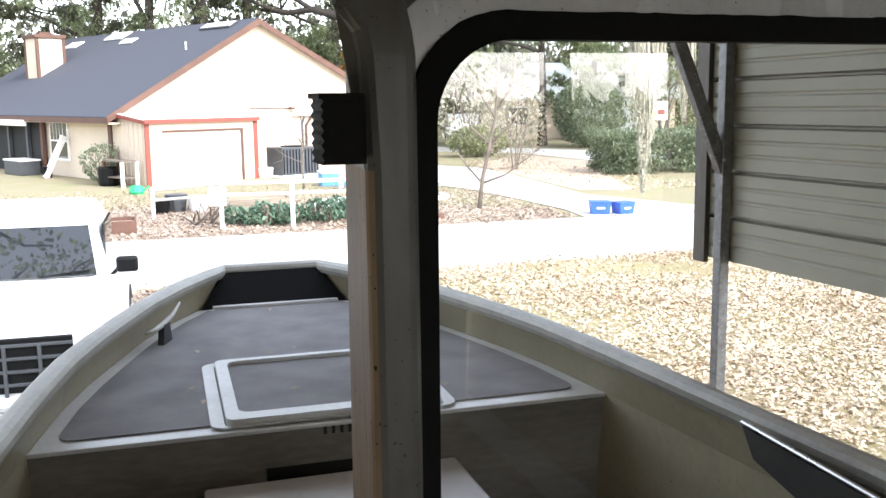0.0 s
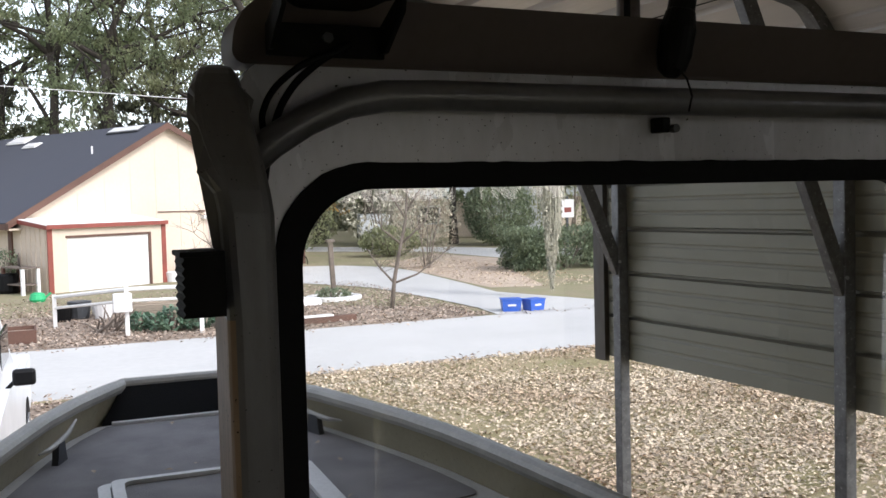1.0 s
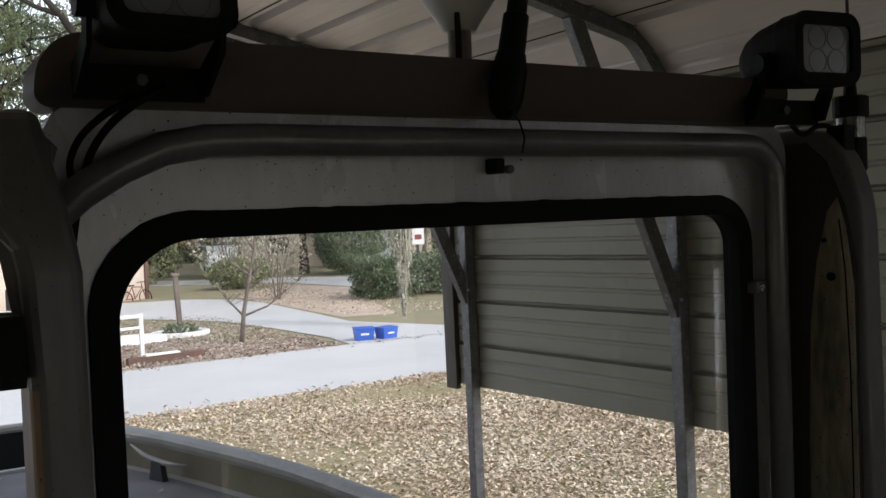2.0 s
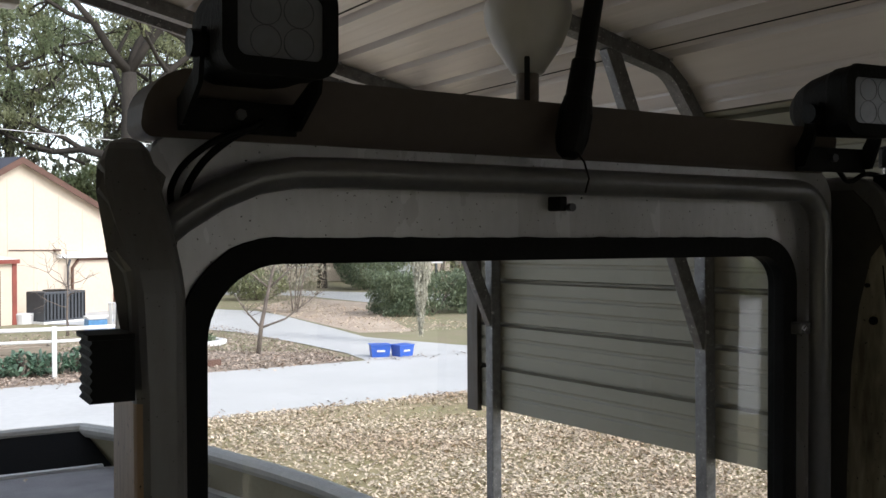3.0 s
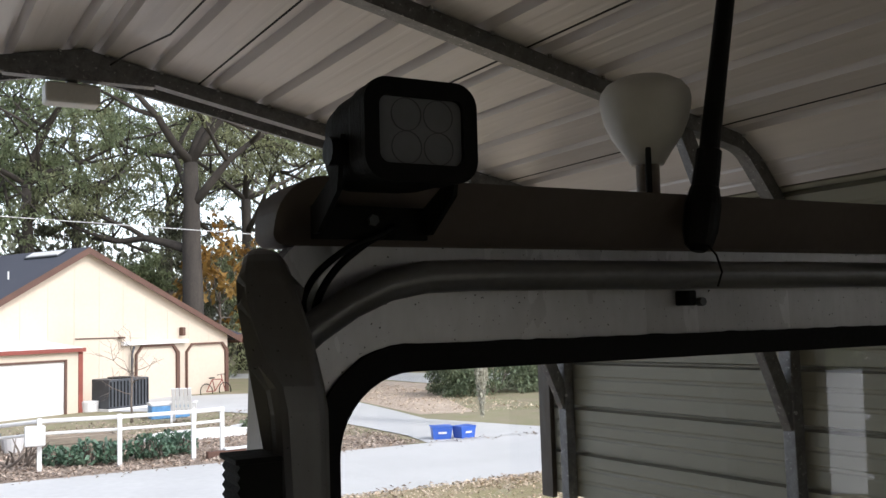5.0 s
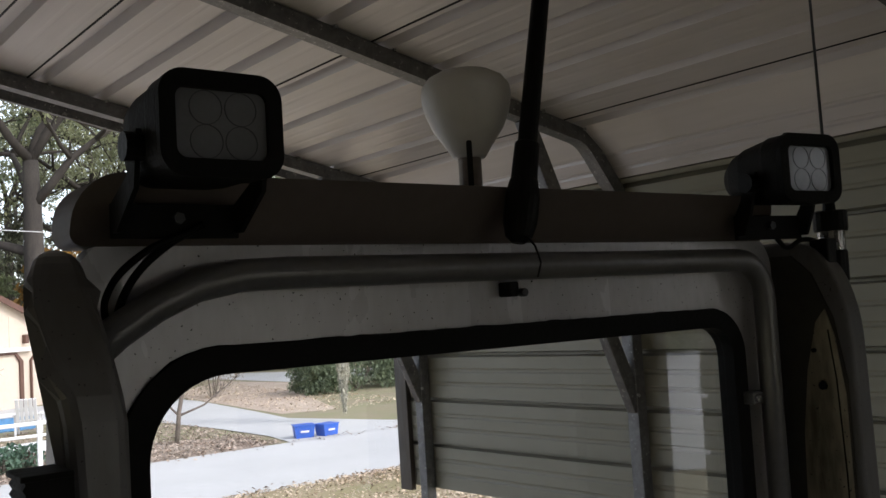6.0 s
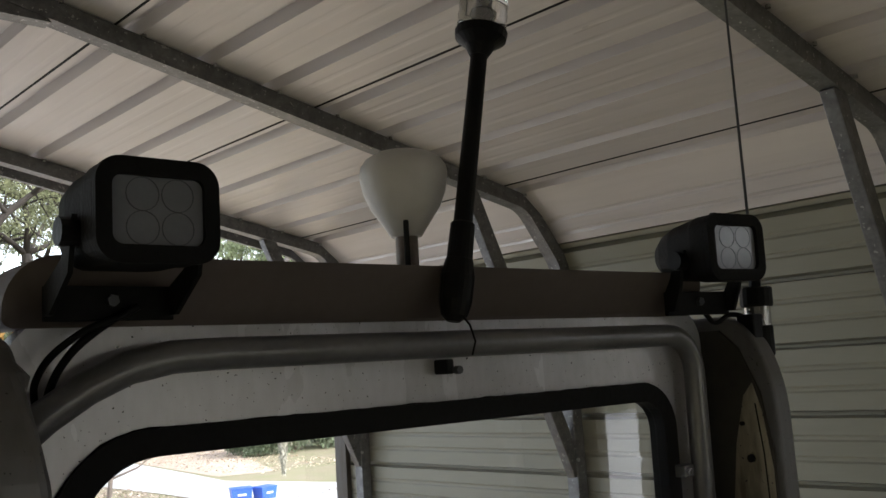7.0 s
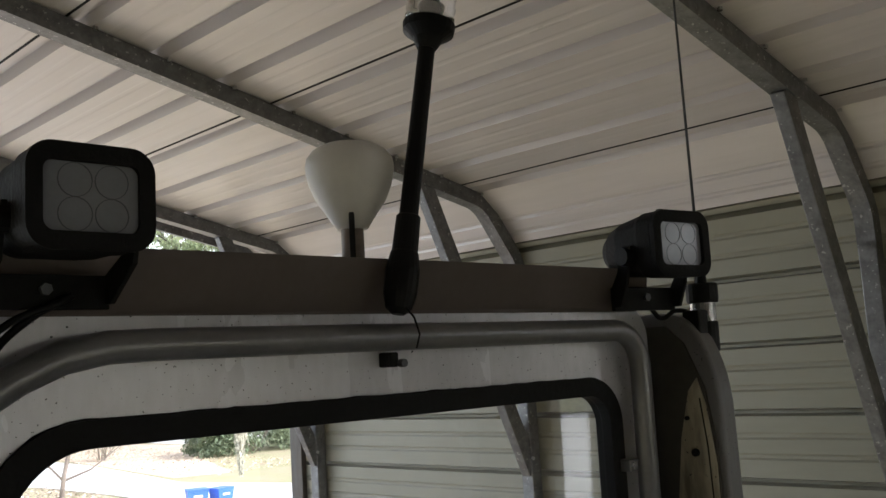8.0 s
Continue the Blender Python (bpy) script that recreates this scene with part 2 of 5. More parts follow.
def rounded(x0, x1, z0, z1, r, n=8):
    """The corners of a rounded rectangle, anticlockwise; r: one radius or four (from lower left)."""
    r = r if isinstance(r, (list, tuple)) else [r] * 4
    out = []
    for (cx, cz, a0), q in zip(((x0, z0, 180), (x1, z0, 270), (x1, z1, 0), (x0, z1, 90)), r):
        ox, oz = cx + (q if cx == x0 else -q), cz + (q if cz == z0 else -q)
        out += [(ox + q * math.cos(radians(a0 + 90 * k / n)), oz + q * math.sin(radians(a0 + 90 * k / n))) for k in range(n + 1)]
    return out


def ring(outer, inner, y0, y1, w=0.0):
    """A flat frame between two outlines with the same number of corners, from y0 to y1."""
    bm = bmesh.new()
    n = len(outer)
    v = [[bm.verts.new((p[0], y, p[1])) for p in loop] for y in (y0, y1) for loop in (outer, inner)]
    for k in range(n):
        j = (k + 1) % n
        bm.faces.new((v[0][k], v[0][j], v[1][j], v[1][k]))
        bm.faces.new((v[2][k], v[3][k], v[3][j], v[2][j]))
        bm.faces.new((v[0][k], v[2][k], v[2][j], v[0][j]))
        bm.faces.new((v[1][k], v[1][j], v[3][j], v[3][k]))
    if w:
        round_edges(bm, w)
    return bm


def arc(c, r, a0, a1, n=8):
    return [(c[0] + r * math.cos(radians(a0 + (a1 - a0) * k / n)), c[1] + r * math.sin(radians(a0 + (a1 - a0) * k / n))) for k in range(n + 1)]


# ---- ground ----
def ground_sheet(name, outline, z, mat, label, category):
    bm = bmesh.new()
    bm.faces.new([bm.verts.new((x, y, z)) for x, y in outline])
    return tagged(part(name, bm, mat), label, category, kind="structure")


bm = bmesh.new()
bmesh.ops.create_grid(bm, x_segments=60, y_segments=60, size=400)
tagged(part("ground", bm, GRASS), "patchy lawn with thin dry grass and fallen leaves", "ground", kind="structure")
DRIVE_NEAR, DRIVE_FAR = 14.3, 19.5
tagged(part("road", box(-60, 60, DRIVE_NEAR, DRIVE_FAR, -0.2, 0.012), CONCRETE), "pale sunlit concrete driveway lane", "driveway", kind="structure")


# ---- carport: square steel tube frame with ribbed sheets lengthwise ----
CARPORT = pose(2.728, 3.26, 0, -0.7, 0, 3.0)
BAYS = (0.0, -1.42, -2.865, -4.30, -5.74)
WIDTH, KNEE, SLOPE = 4.8, 3.42, 0.207
carport = thing("carport", "tall steel carport with galvanised frame and pale ribbed sheets", "carport", CARPORT)
BENDS = [(0.0, 2.0), (0.0, KNEE), (-0.20, 3.668), (-WIDTH / 2, 3.668 + SLOPE * (WIDTH / 2 - 0.20))]


def section(o, r=0.07):
    """Half of the roof line, from the top of a post over two crimped bends to the peak, pushed outward by o."""
    seg = []
    for (x0, z0), (x1, z1) in zip(BENDS, BENDS[1:]):
        d = Vector((x1 - x0, z1 - z0)).normalized()
        n = Vector((d.y, -d.x))
        seg.append((Vector((x0, z0)) + n * o, d))
    corners = []
    for (p, d), (q, e) in zip(seg, seg[1:]):
        k = (q - p).cross(e) / d.cross(e)
        corners.append((p + d * k, d, e))
    out = [(o, KNEE - 0.12)]
    for c, d, e in corners:
        a, b = c - d * r, c + e * r
        out += [tuple((1 - t) ** 2 * a + 2 * t * (1 - t) * c + t * t * b) for t in (k / 6 for k in range(7))]
    p, d = seg[-1]
    k = (-WIDTH / 2 - p.x) / d.x
    return out + [tuple(p + d * k)]


def mirrored(pts):
    return pts + [(-WIDTH - x, z) for x, z in pts[-2::-1]]


T = 0.029
PEAK = section(0.0)[-1][1]
for k, v in enumerate(BAYS):
    for u in (0.0, -WIDTH):
        part("post", box(u - T, u + T, v - T, v + T, -0.15, KNEE - 0.1, 0.004), GALV, carport)
        s = 1 if u == 0 else -1
        low, high = Vector((u - s * 0.005, v, 2.56)), Vector((u - s * 0.53, v, 3.72))
        d = (high - low).normalized()
        m = Matrix.Translation((low + high) / 2) @ d.to_track_quat("Z", "Y").to_matrix().to_4x4()
        n = (high - low).length / 2
        part("brace", box(-0.022, 0.022, -0.034, 0.034, -n, n, 0.004, m=m), GALV, carport)
        part("brace_bolt", tube([(u - s * 0.03, v - 0.034, 2.62), (u - s * 0.03, v - 0.042, 2.62)], 0.008, 6), STEEL, carport)
    outline = mirrored(section(T)) + mirrored(section(-T, 0.05))[::-1]
    part("roof_beam", prism(outline, v - T, v + T, "y"), GALV, carport)
    lo = PEAK - 0.098
    part("peak_brace", prism([(-WIDTH / 2 - 0.29, lo), (-WIDTH / 2 + 0.29, lo), (-WIDTH / 2 + 0.27, lo + 0.024), (-WIDTH / 2, lo + 0.08), (-WIDTH / 2 - 0.27, lo + 0.024)], v - T * 0.9, v + T * 0.9, "y"), GALV, carport)

# the line of the sheets: up the wall, round the bends, up to the peak
OLDTRIM = material("weathered_trim", (0.10, 0.095, 0.085), 0.55, 0.2, 0.2, 4, 40, 0.1, second=(0.065, 0.05, 0.038), stretch=(1, 1, 0.2))
# dark surface of the added walls that keep light out of the carport
BLOCKERWALL = material("dark_light_blocker", (0.10, 0.085, 0.07), 0.8, 0.0, 0.25, 3, 30, 0.2)
FOOT = 2.09
line = [(0.034, FOOT)] + section(0.034, 0.10)


def along(s):
    """The place on the sheet line at length s from its foot, and its outward normal."""
    for (x0, z0), (x1, z1) in zip(line, line[1:]):
        d = math.hypot(x1 - x0, z1 - z0)
        if s <= d or (x1, z1) == line[-1]:
            t = s / d
            return x0 + (x1 - x0) * t, z0 + (z1 - z0) * t, (z1 - z0) / d, -(x1 - x0) / d
        s -= d


TOTAL = sum(math.hypot(b[0] - a[0], b[1] - a[1]) for a, b in zip(line, line[1:]))
UP = math.hypot(1, SLOPE)
WALLRIBS = [0.2325 * k for k in range(0, 7)]
ROOFRIBS = [TOTAL - (WIDTH / 2 - u) * UP for u in (0.26, 0.49, 0.725, 0.96, 1.19, 1.42, 1.65, 1.88, 2.12, 2.34)]


def sheet_profile(s0, s1):
    """Corners of one sheet's cross-section: ribs proud on the outside, with two shallow swages between."""
    marks = [(s0, 0.035), (s0 + 0.007, 0.035), (s0 + 0.0072, 0.0)]
    ribs = [(c, 0.0085, 0.034, 0.2325, 0.0055) for c in WALLRIBS] + [(c, 0.0175, 0.034, 0.235, 0.0009) for c in ROOFRIBS]
    for c0, half0, deep0, step, swage in ribs:
        for c, half, deep in ((c0, half0, deep0), (c0 + step * 0.36, 0.008, swage), (c0 + step * 0.66, 0.008, swage)):
            for ds, o in ((-half * 1.5, 0), (-half * 0.6, deep), (half * 0.6, deep), (half * 1.5, 0)):
                if s0 + 0.010 < c + ds < s1 - 0.001 and c + ds > marks[-1][0]:
                    marks.append((c + ds, o))
    marks += [(s1 - 0.0002, 0.0), (s1, 0.035)]
    out, back = [], []
    for s, o in marks:
        x, z, nx, nz = along(s)
        out.append((x + nx * o, z + nz * o))
        back.append((x + nx * (o + 0.002), z + nz * (o + 0.002)))
    return out + back[::-1]


seams = [0.0, WALLRIBS[-1] + 0.03] + [TOTAL - (WIDTH / 2 - u) * UP for u in (0.325, 1.235, 1.925)] + [TOTAL]
for s0, s1 in zip(seams, seams[1:]):
    wall_part = s1 < 1.9
    outline = sheet_profile(s0, s1)
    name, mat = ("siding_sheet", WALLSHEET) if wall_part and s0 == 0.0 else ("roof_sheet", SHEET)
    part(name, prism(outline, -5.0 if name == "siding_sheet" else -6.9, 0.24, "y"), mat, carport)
    part(name, prism([(-WIDTH - x, z) for x, z in outline], -6.9, 0.24, "y"), mat, carport)
    if s0 > 1.5:
        # black strip in the lap, painting the shadow of the gap
        x, z, nx, nz = along(s0 + 0.0035)
        for sg in (1, -1):
            strip = prism([(-0.0034, -0.002), (0.0034, -0.002), (0.0034, 0.008), (-0.0034, 0.008)], -6.9, 0.235, "y")
            for v in strip.verts:
                a, b = v.co.x, v.co.z
                xx = x + nx * b - nz * a
                v.co.x, v.co.z = (xx if sg > 0 else -WIDTH - xx), z + nz * b + nx * a
            part("lap_shade", strip, RUBBER, carport)
# screw tips where the ribs cross the beams
for v in BAYS[:3]:
    for c in ROOFRIBS:
        x, z, nx, nz = along(c - 0.03)
        for xx in (x, -WIDTH - x):
            part("screw", tube([(xx, v - T - 0.012, z - 0.004), (xx, v - T - 0.012, z - 0.014)], 0.007, 6), STEEL, carport)
edge = mirrored(section(0.040)) + mirrored(section(-0.012))[::-1]
part("end_trim", prism(edge, 0.222, 0.244, "y"), GALV, carport, "thin folded trim along the roof end")
part("ridge_cap", prism([(-WIDTH / 2 - 0.12, PEAK + 0.052), (-WIDTH / 2, PEAK + 0.077), (-WIDTH / 2 + 0.12, PEAK + 0.052), (-WIDTH / 2, PEAK + 0.087)], -6.9, 0.24, "y"), SHEET, carport)
part("corner_trim", box(0.004, 0.034, 0.15, 0.245, 2.07, KNEE, 0.002), OLDTRIM, carport, "dull dark corner trim with rust at the foot")
# loose cable hanging along the peak
part("peak_cable", tube([(-2.30, 0.05, PEAK - 0.02), (-2.27, -0.25, PEAK - 0.035), (-2.20, -0.6, PEAK - 0.05), (-2.19, -1.0, PEAK - 0.045), (-2.22, -1.42, PEAK - 0.03)], 0.004, 6), BLACK, carport)

# small white housing fixed under the peak of the first beam
lamp = thing("floodlight", "small white floodlight housing under the carport peak", "lamp", CARPORT @ pose(-2.43, 0.05, PEAK - 0.105))
part("housing", box(-0.105, 0.105, -0.05, 0.05, -0.085, 0.0, 0.012), WHITEPL, lamp)
part("bracket", box(-0.02, 0.02, -0.02, 0.02, -0.01, 0.07), GALV, lamp)

# ---- boat ----
BX = 0.42
BOAT = pose(BX, 0, 0, 0, 0, -1.3)
boat = thing("boat", "aluminium fishing boat with grey carpeted foredeck and cream inner sides", "boat", BOAT)
HALF = [(-3.4, 1.07), (-1.5, 1.09), (0.0, 1.065), (0.86, 1.02), (1.36, 0.96), (1.84, 0.905), (2.09, 0.872), (2.35, 0.83), (2.62, 0.765), (2.9, 0.682), (3.19, 0.59), (3.48, 0.468), (3.69, 0.355), (3.88, 0.235)]
rail_path = [(-w, y) for y, w in HALF] + [(w, y) for y, w in HALF[::-1]]
GUN = 2.128


def offset_path(path, d):
    out = []
    for i, p in enumerate(path):
        a, b = Vector(path[max(i - 1, 0)]), Vector(path[min(i + 1, len(path) - 1)])
        t = (b - a).normalized()
        out.append(Vector(p) + d * Vector((-t.y, t.x)))
    return out


def sweep(path, profile, closed=True):
    """A profile of (outward, height) swept along a path in plan."""
    bm = bmesh.new()
    loops = [[bm.verts.new((*p, h)) for p in offset_path(path, o)] for o, h in profile]
    n = len(path)
    pairs = list(zip(loops, loops[1:])) + ([(loops[-1], loops[0])] if closed else [])
    for a, b in pairs:
        for k in range(n - 1):
            bm.faces.new((a[k], a[k + 1], b[k + 1], b[k]))
    if closed:
        bm.faces.new([l[0] for l in loops])
        bm.faces.new([l[-1] for l in loops][::-1])
    return bm


part("gunwale", sweep(rail_path, [(-0.030, GUN - 0.052), (-0.040, GUN - 0.034), (-0.040, GUN - 0.016), (-0.030, GUN - 0.002), (-0.012, GUN + 0.006), (0.010, GUN + 0.005), (0.026, GUN - 0.004), (0.032, GUN - 0.02), (0.028, GUN - 0.045), (0.0, GUN - 0.06)]), HULLEDGE, boat, "scuffed grey gunwale cap")
part("inner_side", sweep(rail_path, [(-0.013, GUN - 0.014), (0.020, 1.95), (-0.03, 1.38), (-0.02, 1.37), (0.035, 1.94), (0.0, GUN - 0.02)]), HULLIN, boat, "cream painted inner hull side")
part("hull", sweep(rail_path, [(0.012, GUN - 0.03), (0.045, 1.9), (0.0, 1.5), (-0.15, 1.2), (-0.16, 1.21), (-0.012, 1.51), (0.037, 1.9), (0.004, GUN - 0.03)]), ALU, boat)
inner = offset_path(rail_path, -0.025)
bm = bmesh.new()
bm.faces.new([bm.verts.new((p.x, p.y, 1.38)) for p in inner])
part("cockpit_floor", bm, CARPET, boat)
bm = bmesh.new()
bm.faces.new([bm.verts.new((p.x * 0.85, p.y, 1.22)) for p in inner])
part("bottom", bm, ALU, boat)
part("transom", box(-1.03, 1.03, -3.4, -3.34, 1.22, 2.1, 0.01), ALU, boat)


def deck_outline(inset, y0):
    pts = [p for p in offset_path(rail_path, 0.018 - inset)]
    left = [p for p in pts[:len(pts) // 2] if p.y > y0 + 0.06]
    w0 = -np.interp(y0, [y for y, _ in HALF], [w for _, w in HALF]) - 0.018 + inset
    left = [Vector((w0, y0))] + left
    for p in left:
        p.y = min(p.y, 3.72 - inset)
    if inset:
        # rounded rear corner
        a, b, c = left[1], left[0], left[0] + Vector((0.5, 0))
        r = 0.07
        p, q = b + (a - b).normalized() * r, b + Vector((r, 0))
        left = [(1 - t) ** 2 * q + 2 * t * (1 - t) * b + t * t * p for t in (k / 6 for k in range(7))] + left[1:]
    return [(p.x, p.y) for p in left] + [(-p.x, p.y) for p in left[::-1]]


part("foredeck", prism(deck_outline(0.0, 2.0), 1.925, 1.95, "z"), ALU, boat, "bare aluminium deck edge")
part("deck_carpet", prism(deck_outline(0.055, 2.055), 1.9505, 1.956, "z"), CARPET, boat, "worn dark grey marine carpet")
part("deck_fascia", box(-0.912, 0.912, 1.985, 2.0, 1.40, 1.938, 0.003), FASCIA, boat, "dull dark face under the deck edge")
part("deck_edge", box(-0.915, 0.915, 1.982, 2.001, 1.938, 1.952, 0.003), ALU, boat)
part("locker_slot", box(-0.235, 0.30, 1.978, 1.986, 1.785, 1.825, 0.002), DARK, boat, "dark slot of the deck locker")
bow = prism([(-0.345, 1.952), (0.345, 1.952), (0.232, GUN - 0.012), (-0.232, GUN - 0.012)], 3.705, 3.72, "y")
for v in bow.verts:
    v.co.y += 0.15 * (v.co.z - 1.952) / (GUN - 1.964)
part("bow_plate", bow, RUBBER, boat, "dark bow panel")
part("bow_edge", box(-0.30, 0.30, 3.665, 3.695, 1.953, 1.972, 0.004), ALU, boat)
hatch = part("hatch", ring(rounded(-0.345, 0.345, 2.015, 2.70, 0.03), rounded(-0.303, 0.303, 2.075, 2.668, 0.04), 0, 0.024, 0.004), ALU, boat, "raised aluminium hatch frame")
hatch.matrix_basis = Matrix(((1, 0, 0, 0), (0, 0, 1, 0), (0, 1, 0, 1.957), (0, 0, 0, 1)))
part("hatch_carpet", box(-0.307, 0.307, 2.07, 2.672, 1.958, 1.966), CARPET, boat)
rim = part("hatch_surround", ring(rounded(-0.392, 0.392, 2.005, 2.732, 0.05), rounded(-0.35, 0.35, 2.012, 2.705, 0.03), 0, 0.004), ALU, boat)
rim.matrix_basis = Matrix(((1, 0, 0, 0), (0, 0, 1, 0), (0, 1, 0, 1.957), (0, 0, 0, 1)))

for k in range(9):
    if k != 4:
        part("lettering_bar", box(-0.055 + k * 0.026, -0.045 + k * 0.026, 1.981, 1.986, 1.915, 1.94), DARKPANEL, boat)


def cleat(x, y, z, rz):
    c = thing("cleat", "cast aluminium mooring cleat on the foredeck edge", "cleat", pose(x, y, z, 0, 0, rz), "deck cleats")
    bm = tube([(0, -0.19, 0.086), (0, -0.10, 0.078), (0, 0, 0.080), (0, 0.10, 0.095), (0, 0.19, 0.128)], [0.004, 0.010, 0.013, 0.010, 0.004], 10)
    part("horn", bm, HULLEDGE, c, smooth=True)
    part("foot", prism([(-0.05, 0.0), (0.05, 0.0), (0.04, 0.03), (0.03, 0.082), (-0.03, 0.082), (-0.04, 0.03)], -0.013, 0.013, "x", 0.005), GREYMETAL, c)
    return c


for side in (-1, 1):
    p = BOAT @ Vector((side * 0.52, 3.13, 1.955))
    cleat(p.x, p.y, p.z, side * 21 - 1.3)

# trailer under the hull
trailer = thing("boat_trailer", "galvanised boat trailer carrying the aluminium boat", "trailer", BOAT)
for sx in (-1, 1):
    part("side_rail", box(sx * 0.62 - 0.04, sx * 0.62 + 0.04, -3.2, 2.4, 0.55, 0.67, 0.006), GALV, trailer)
    part("draw_bar", tube([(sx * 0.62, 2.4, 0.61), (0, 4.1, 0.58)], 0.045, 8), GALV, trailer)
    part("bunk", box(sx * 0.45 - 0.05, sx * 0.45 + 0.05, -3.1, 2.0, 1.16, 1.22, 0.006), CARPET, trailer)
    for y in (-2.6, -0.6, 1.5):
        part("bunk_post", box(sx * 0.45 - 0.03, sx * 0.45 + 0.03, y - 0.03, y + 0.03, 0.66, 1.165), GALV, trailer)
    wheel = part("wheel", tube([(sx * 0.86, -1.2, 0.32), (sx * 1.04, -1.2, 0.32)], 0.32, 24), RUBBER, trailer)
    part("rim", tube([(sx * 1.035, -1.2, 0.32), (sx * 1.05, -1.2, 0.32)], 0.18, 16), STEEL, wheel)
for y in (-3.0, -0.6, 1.5):
    part("cross_member", box(-0.66, 0.66, y - 0.04, y + 0.04, 0.56, 0.66), GALV, trailer)
part("axle", tube([(-0.9, -1.2, 0.32), (0.9, -1.2, 0.32)], 0.035, 10), GALV, trailer)
for sx in (-0.5, 0.5):
    part("spring_block", box(sx - 0.04, sx + 0.04, -1.26, -1.14, 0.32, 0.56), GALV, trailer)
part("jack_post", tube([(0, 3.9, 0.0), (0, 3.9, 0.75)], 0.03, 10), GALV, trailer)
part("coupler", box(-0.05, 0.05, 4.05, 4.3, 0.54, 0.62, 0.01), GREYMETAL, trailer)

# ---- console with windscreen ----
console = thing("console", "grey painted boat console with rubber-framed windscreen", "console", pose(0.54, 0, 1.38))
CX, CZ = 0.54, 1.38


def cpart(name, bm, mat, label="", smooth=False, parent=None):
    bm.transform(Matrix.Translation((-CX, 0, -CZ)))
    return part(name, bm, mat, parent or console, label, smooth)


outer = rounded(0.102, 1.03, 2.12, 3.118, (0.01, 0.01, 0.05, 0.05), 10)
hole = rounded(0.138, 0.947, 2.22, 3.018, (0.05, 0.05, 0.06, 0.085), 10)
pane = rounded(0.158, 0.925, 2.25, 2.997, (0.04, 0.04, 0.04, 0.07), 10)
cpart("windscreen_panel", ring(outer, hole, 0.0, 0.03), CONSOLE, "grey paint speckled with mildew")


def resampled(poly, n):
    """The outline again as n points, evenly spread."""
    p = [Vector(q) for q in poly] + [Vector(poly[0])]
    run = [0.0]
    for a, b in zip(p, p[1:]):
        run.append(run[-1] + (b - a).length)
    at = [run[-1] * k / n for k in range(n)]
    return list(zip(np.interp(at, run, [q.x for q in p]), np.interp(at, run, [q.y for q in p])))


cpart("gasket", ring(rounded(0.134, 0.951, 2.216, 3.0205, (0.05, 0.05, 0.062, 0.088), 10), pane, -0.006, 0.022, 0.004), RUBBER, "black rubber window gasket")
seal_out = rounded(0.1345, 0.9505, 2.2165, 3.0215, (0.05, 0.05, 0.062, 0.088), 10)
seal_in = rounded(0.140, 0.945, 2.222, 3.015, (0.05, 0.05, 0.06, 0.085), 10)
rag = [0.0016 * max(noise.noise(Vector((k * 0.21, 3.0, 0))) + 0.5 * noise.noise(Vector((k * 0.63, 9.0, 0))), -0.2) for k in range(420)]
edge_out = [(x + r * (1 if x > 0.54 else -1), z + r * (1 if z > 2.6 else -1)) for (x, z), r in zip(resampled(seal_out, 420), rag)]
cpart("sealant", ring(edge_out, resampled(seal_in, 420), -0.0022, 0.001), RUBBER, "ragged bead of black sealant")
glass_pane = cpart("glass_pane", prism(rounded(0.150, 0.931, 2.244, 3.004, (0.04, 0.04, 0.045, 0.075), 10), 0.008, 0.013, "y"), PANE)
glass_pane.visible_shadow = False
# overhanging visor above the panel, rolled at its ends
visor = prism(rounded(0.101, 1.012, 3.108, 3.164, (0.012, 0.012, 0.034, 0.036), 8), -0.004, 0.045, "y")
for v in visor.verts:
    if v.co.y < 0:
        v.co.y -= max(v.co.z - 3.112, 0) * 0.55
round_edges(visor, 0.003)
cpart("visor", visor, VISOR, "brownish overhanging visor lip")
# side pillars: box sections that sweep back and down from the top corners
side = [(0.03, 3.104), (-0.020, 3.104)] + [(-0.034 - 0.072 * math.sin(a), 2.96 + 0.141 * math.cos(a)) for a in (radians(6 + 84 * k / 11) for k in range(12))] + [(-0.110, 2.7), (-0.114, 2.12), (0.03, 2.12)]
for x0, x1 in ((0.063, 0.107), (1.034, 1.072)):
    bm = prism(side, x0, x1, "x")
    bmesh.ops.bisect_plane(bm, geom=bm.verts[:] + bm.edges[:] + bm.faces[:], plane_co=(0, 0, 2.897), plane_no=(0, 0, 1))
    for v in bm.verts:
        if v.co.x < 0.08:
            lean = 0.12 + 0.30 * min(max((v.co.z - 2.95) / 0.03, 0), 1)
            v.co.x += lean * max(v.co.y + 0.09, 0) - 0.009 * max(v.co.z - 2.9, 0) / 0.19
        if v.co.y < -0.1 and v.co.x < 0.08:
            v.co.x += 0.004
    if x0 < 0.5:
        for v in bm.verts:
            v.co.x += 0.006 - 0.015 * min(max((v.co.z - 2.985) / 0.09, 0), 1)
    round_edges(bm, 0.010 if x0 < 0.5 else 0.006, 3)
    pillar = cpart("pillar", bm, PILLAR, "scuffed grey box pillar" if x0 > 0.5 else "scuffed grey box pillar, worn side with warm bounce light painted in brown")
    # left-facing faces take the brown that stands in for bounced light
    pillar.data.materials.append(PILLARLIT)
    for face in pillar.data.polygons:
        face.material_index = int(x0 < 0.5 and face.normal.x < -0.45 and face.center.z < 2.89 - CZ)
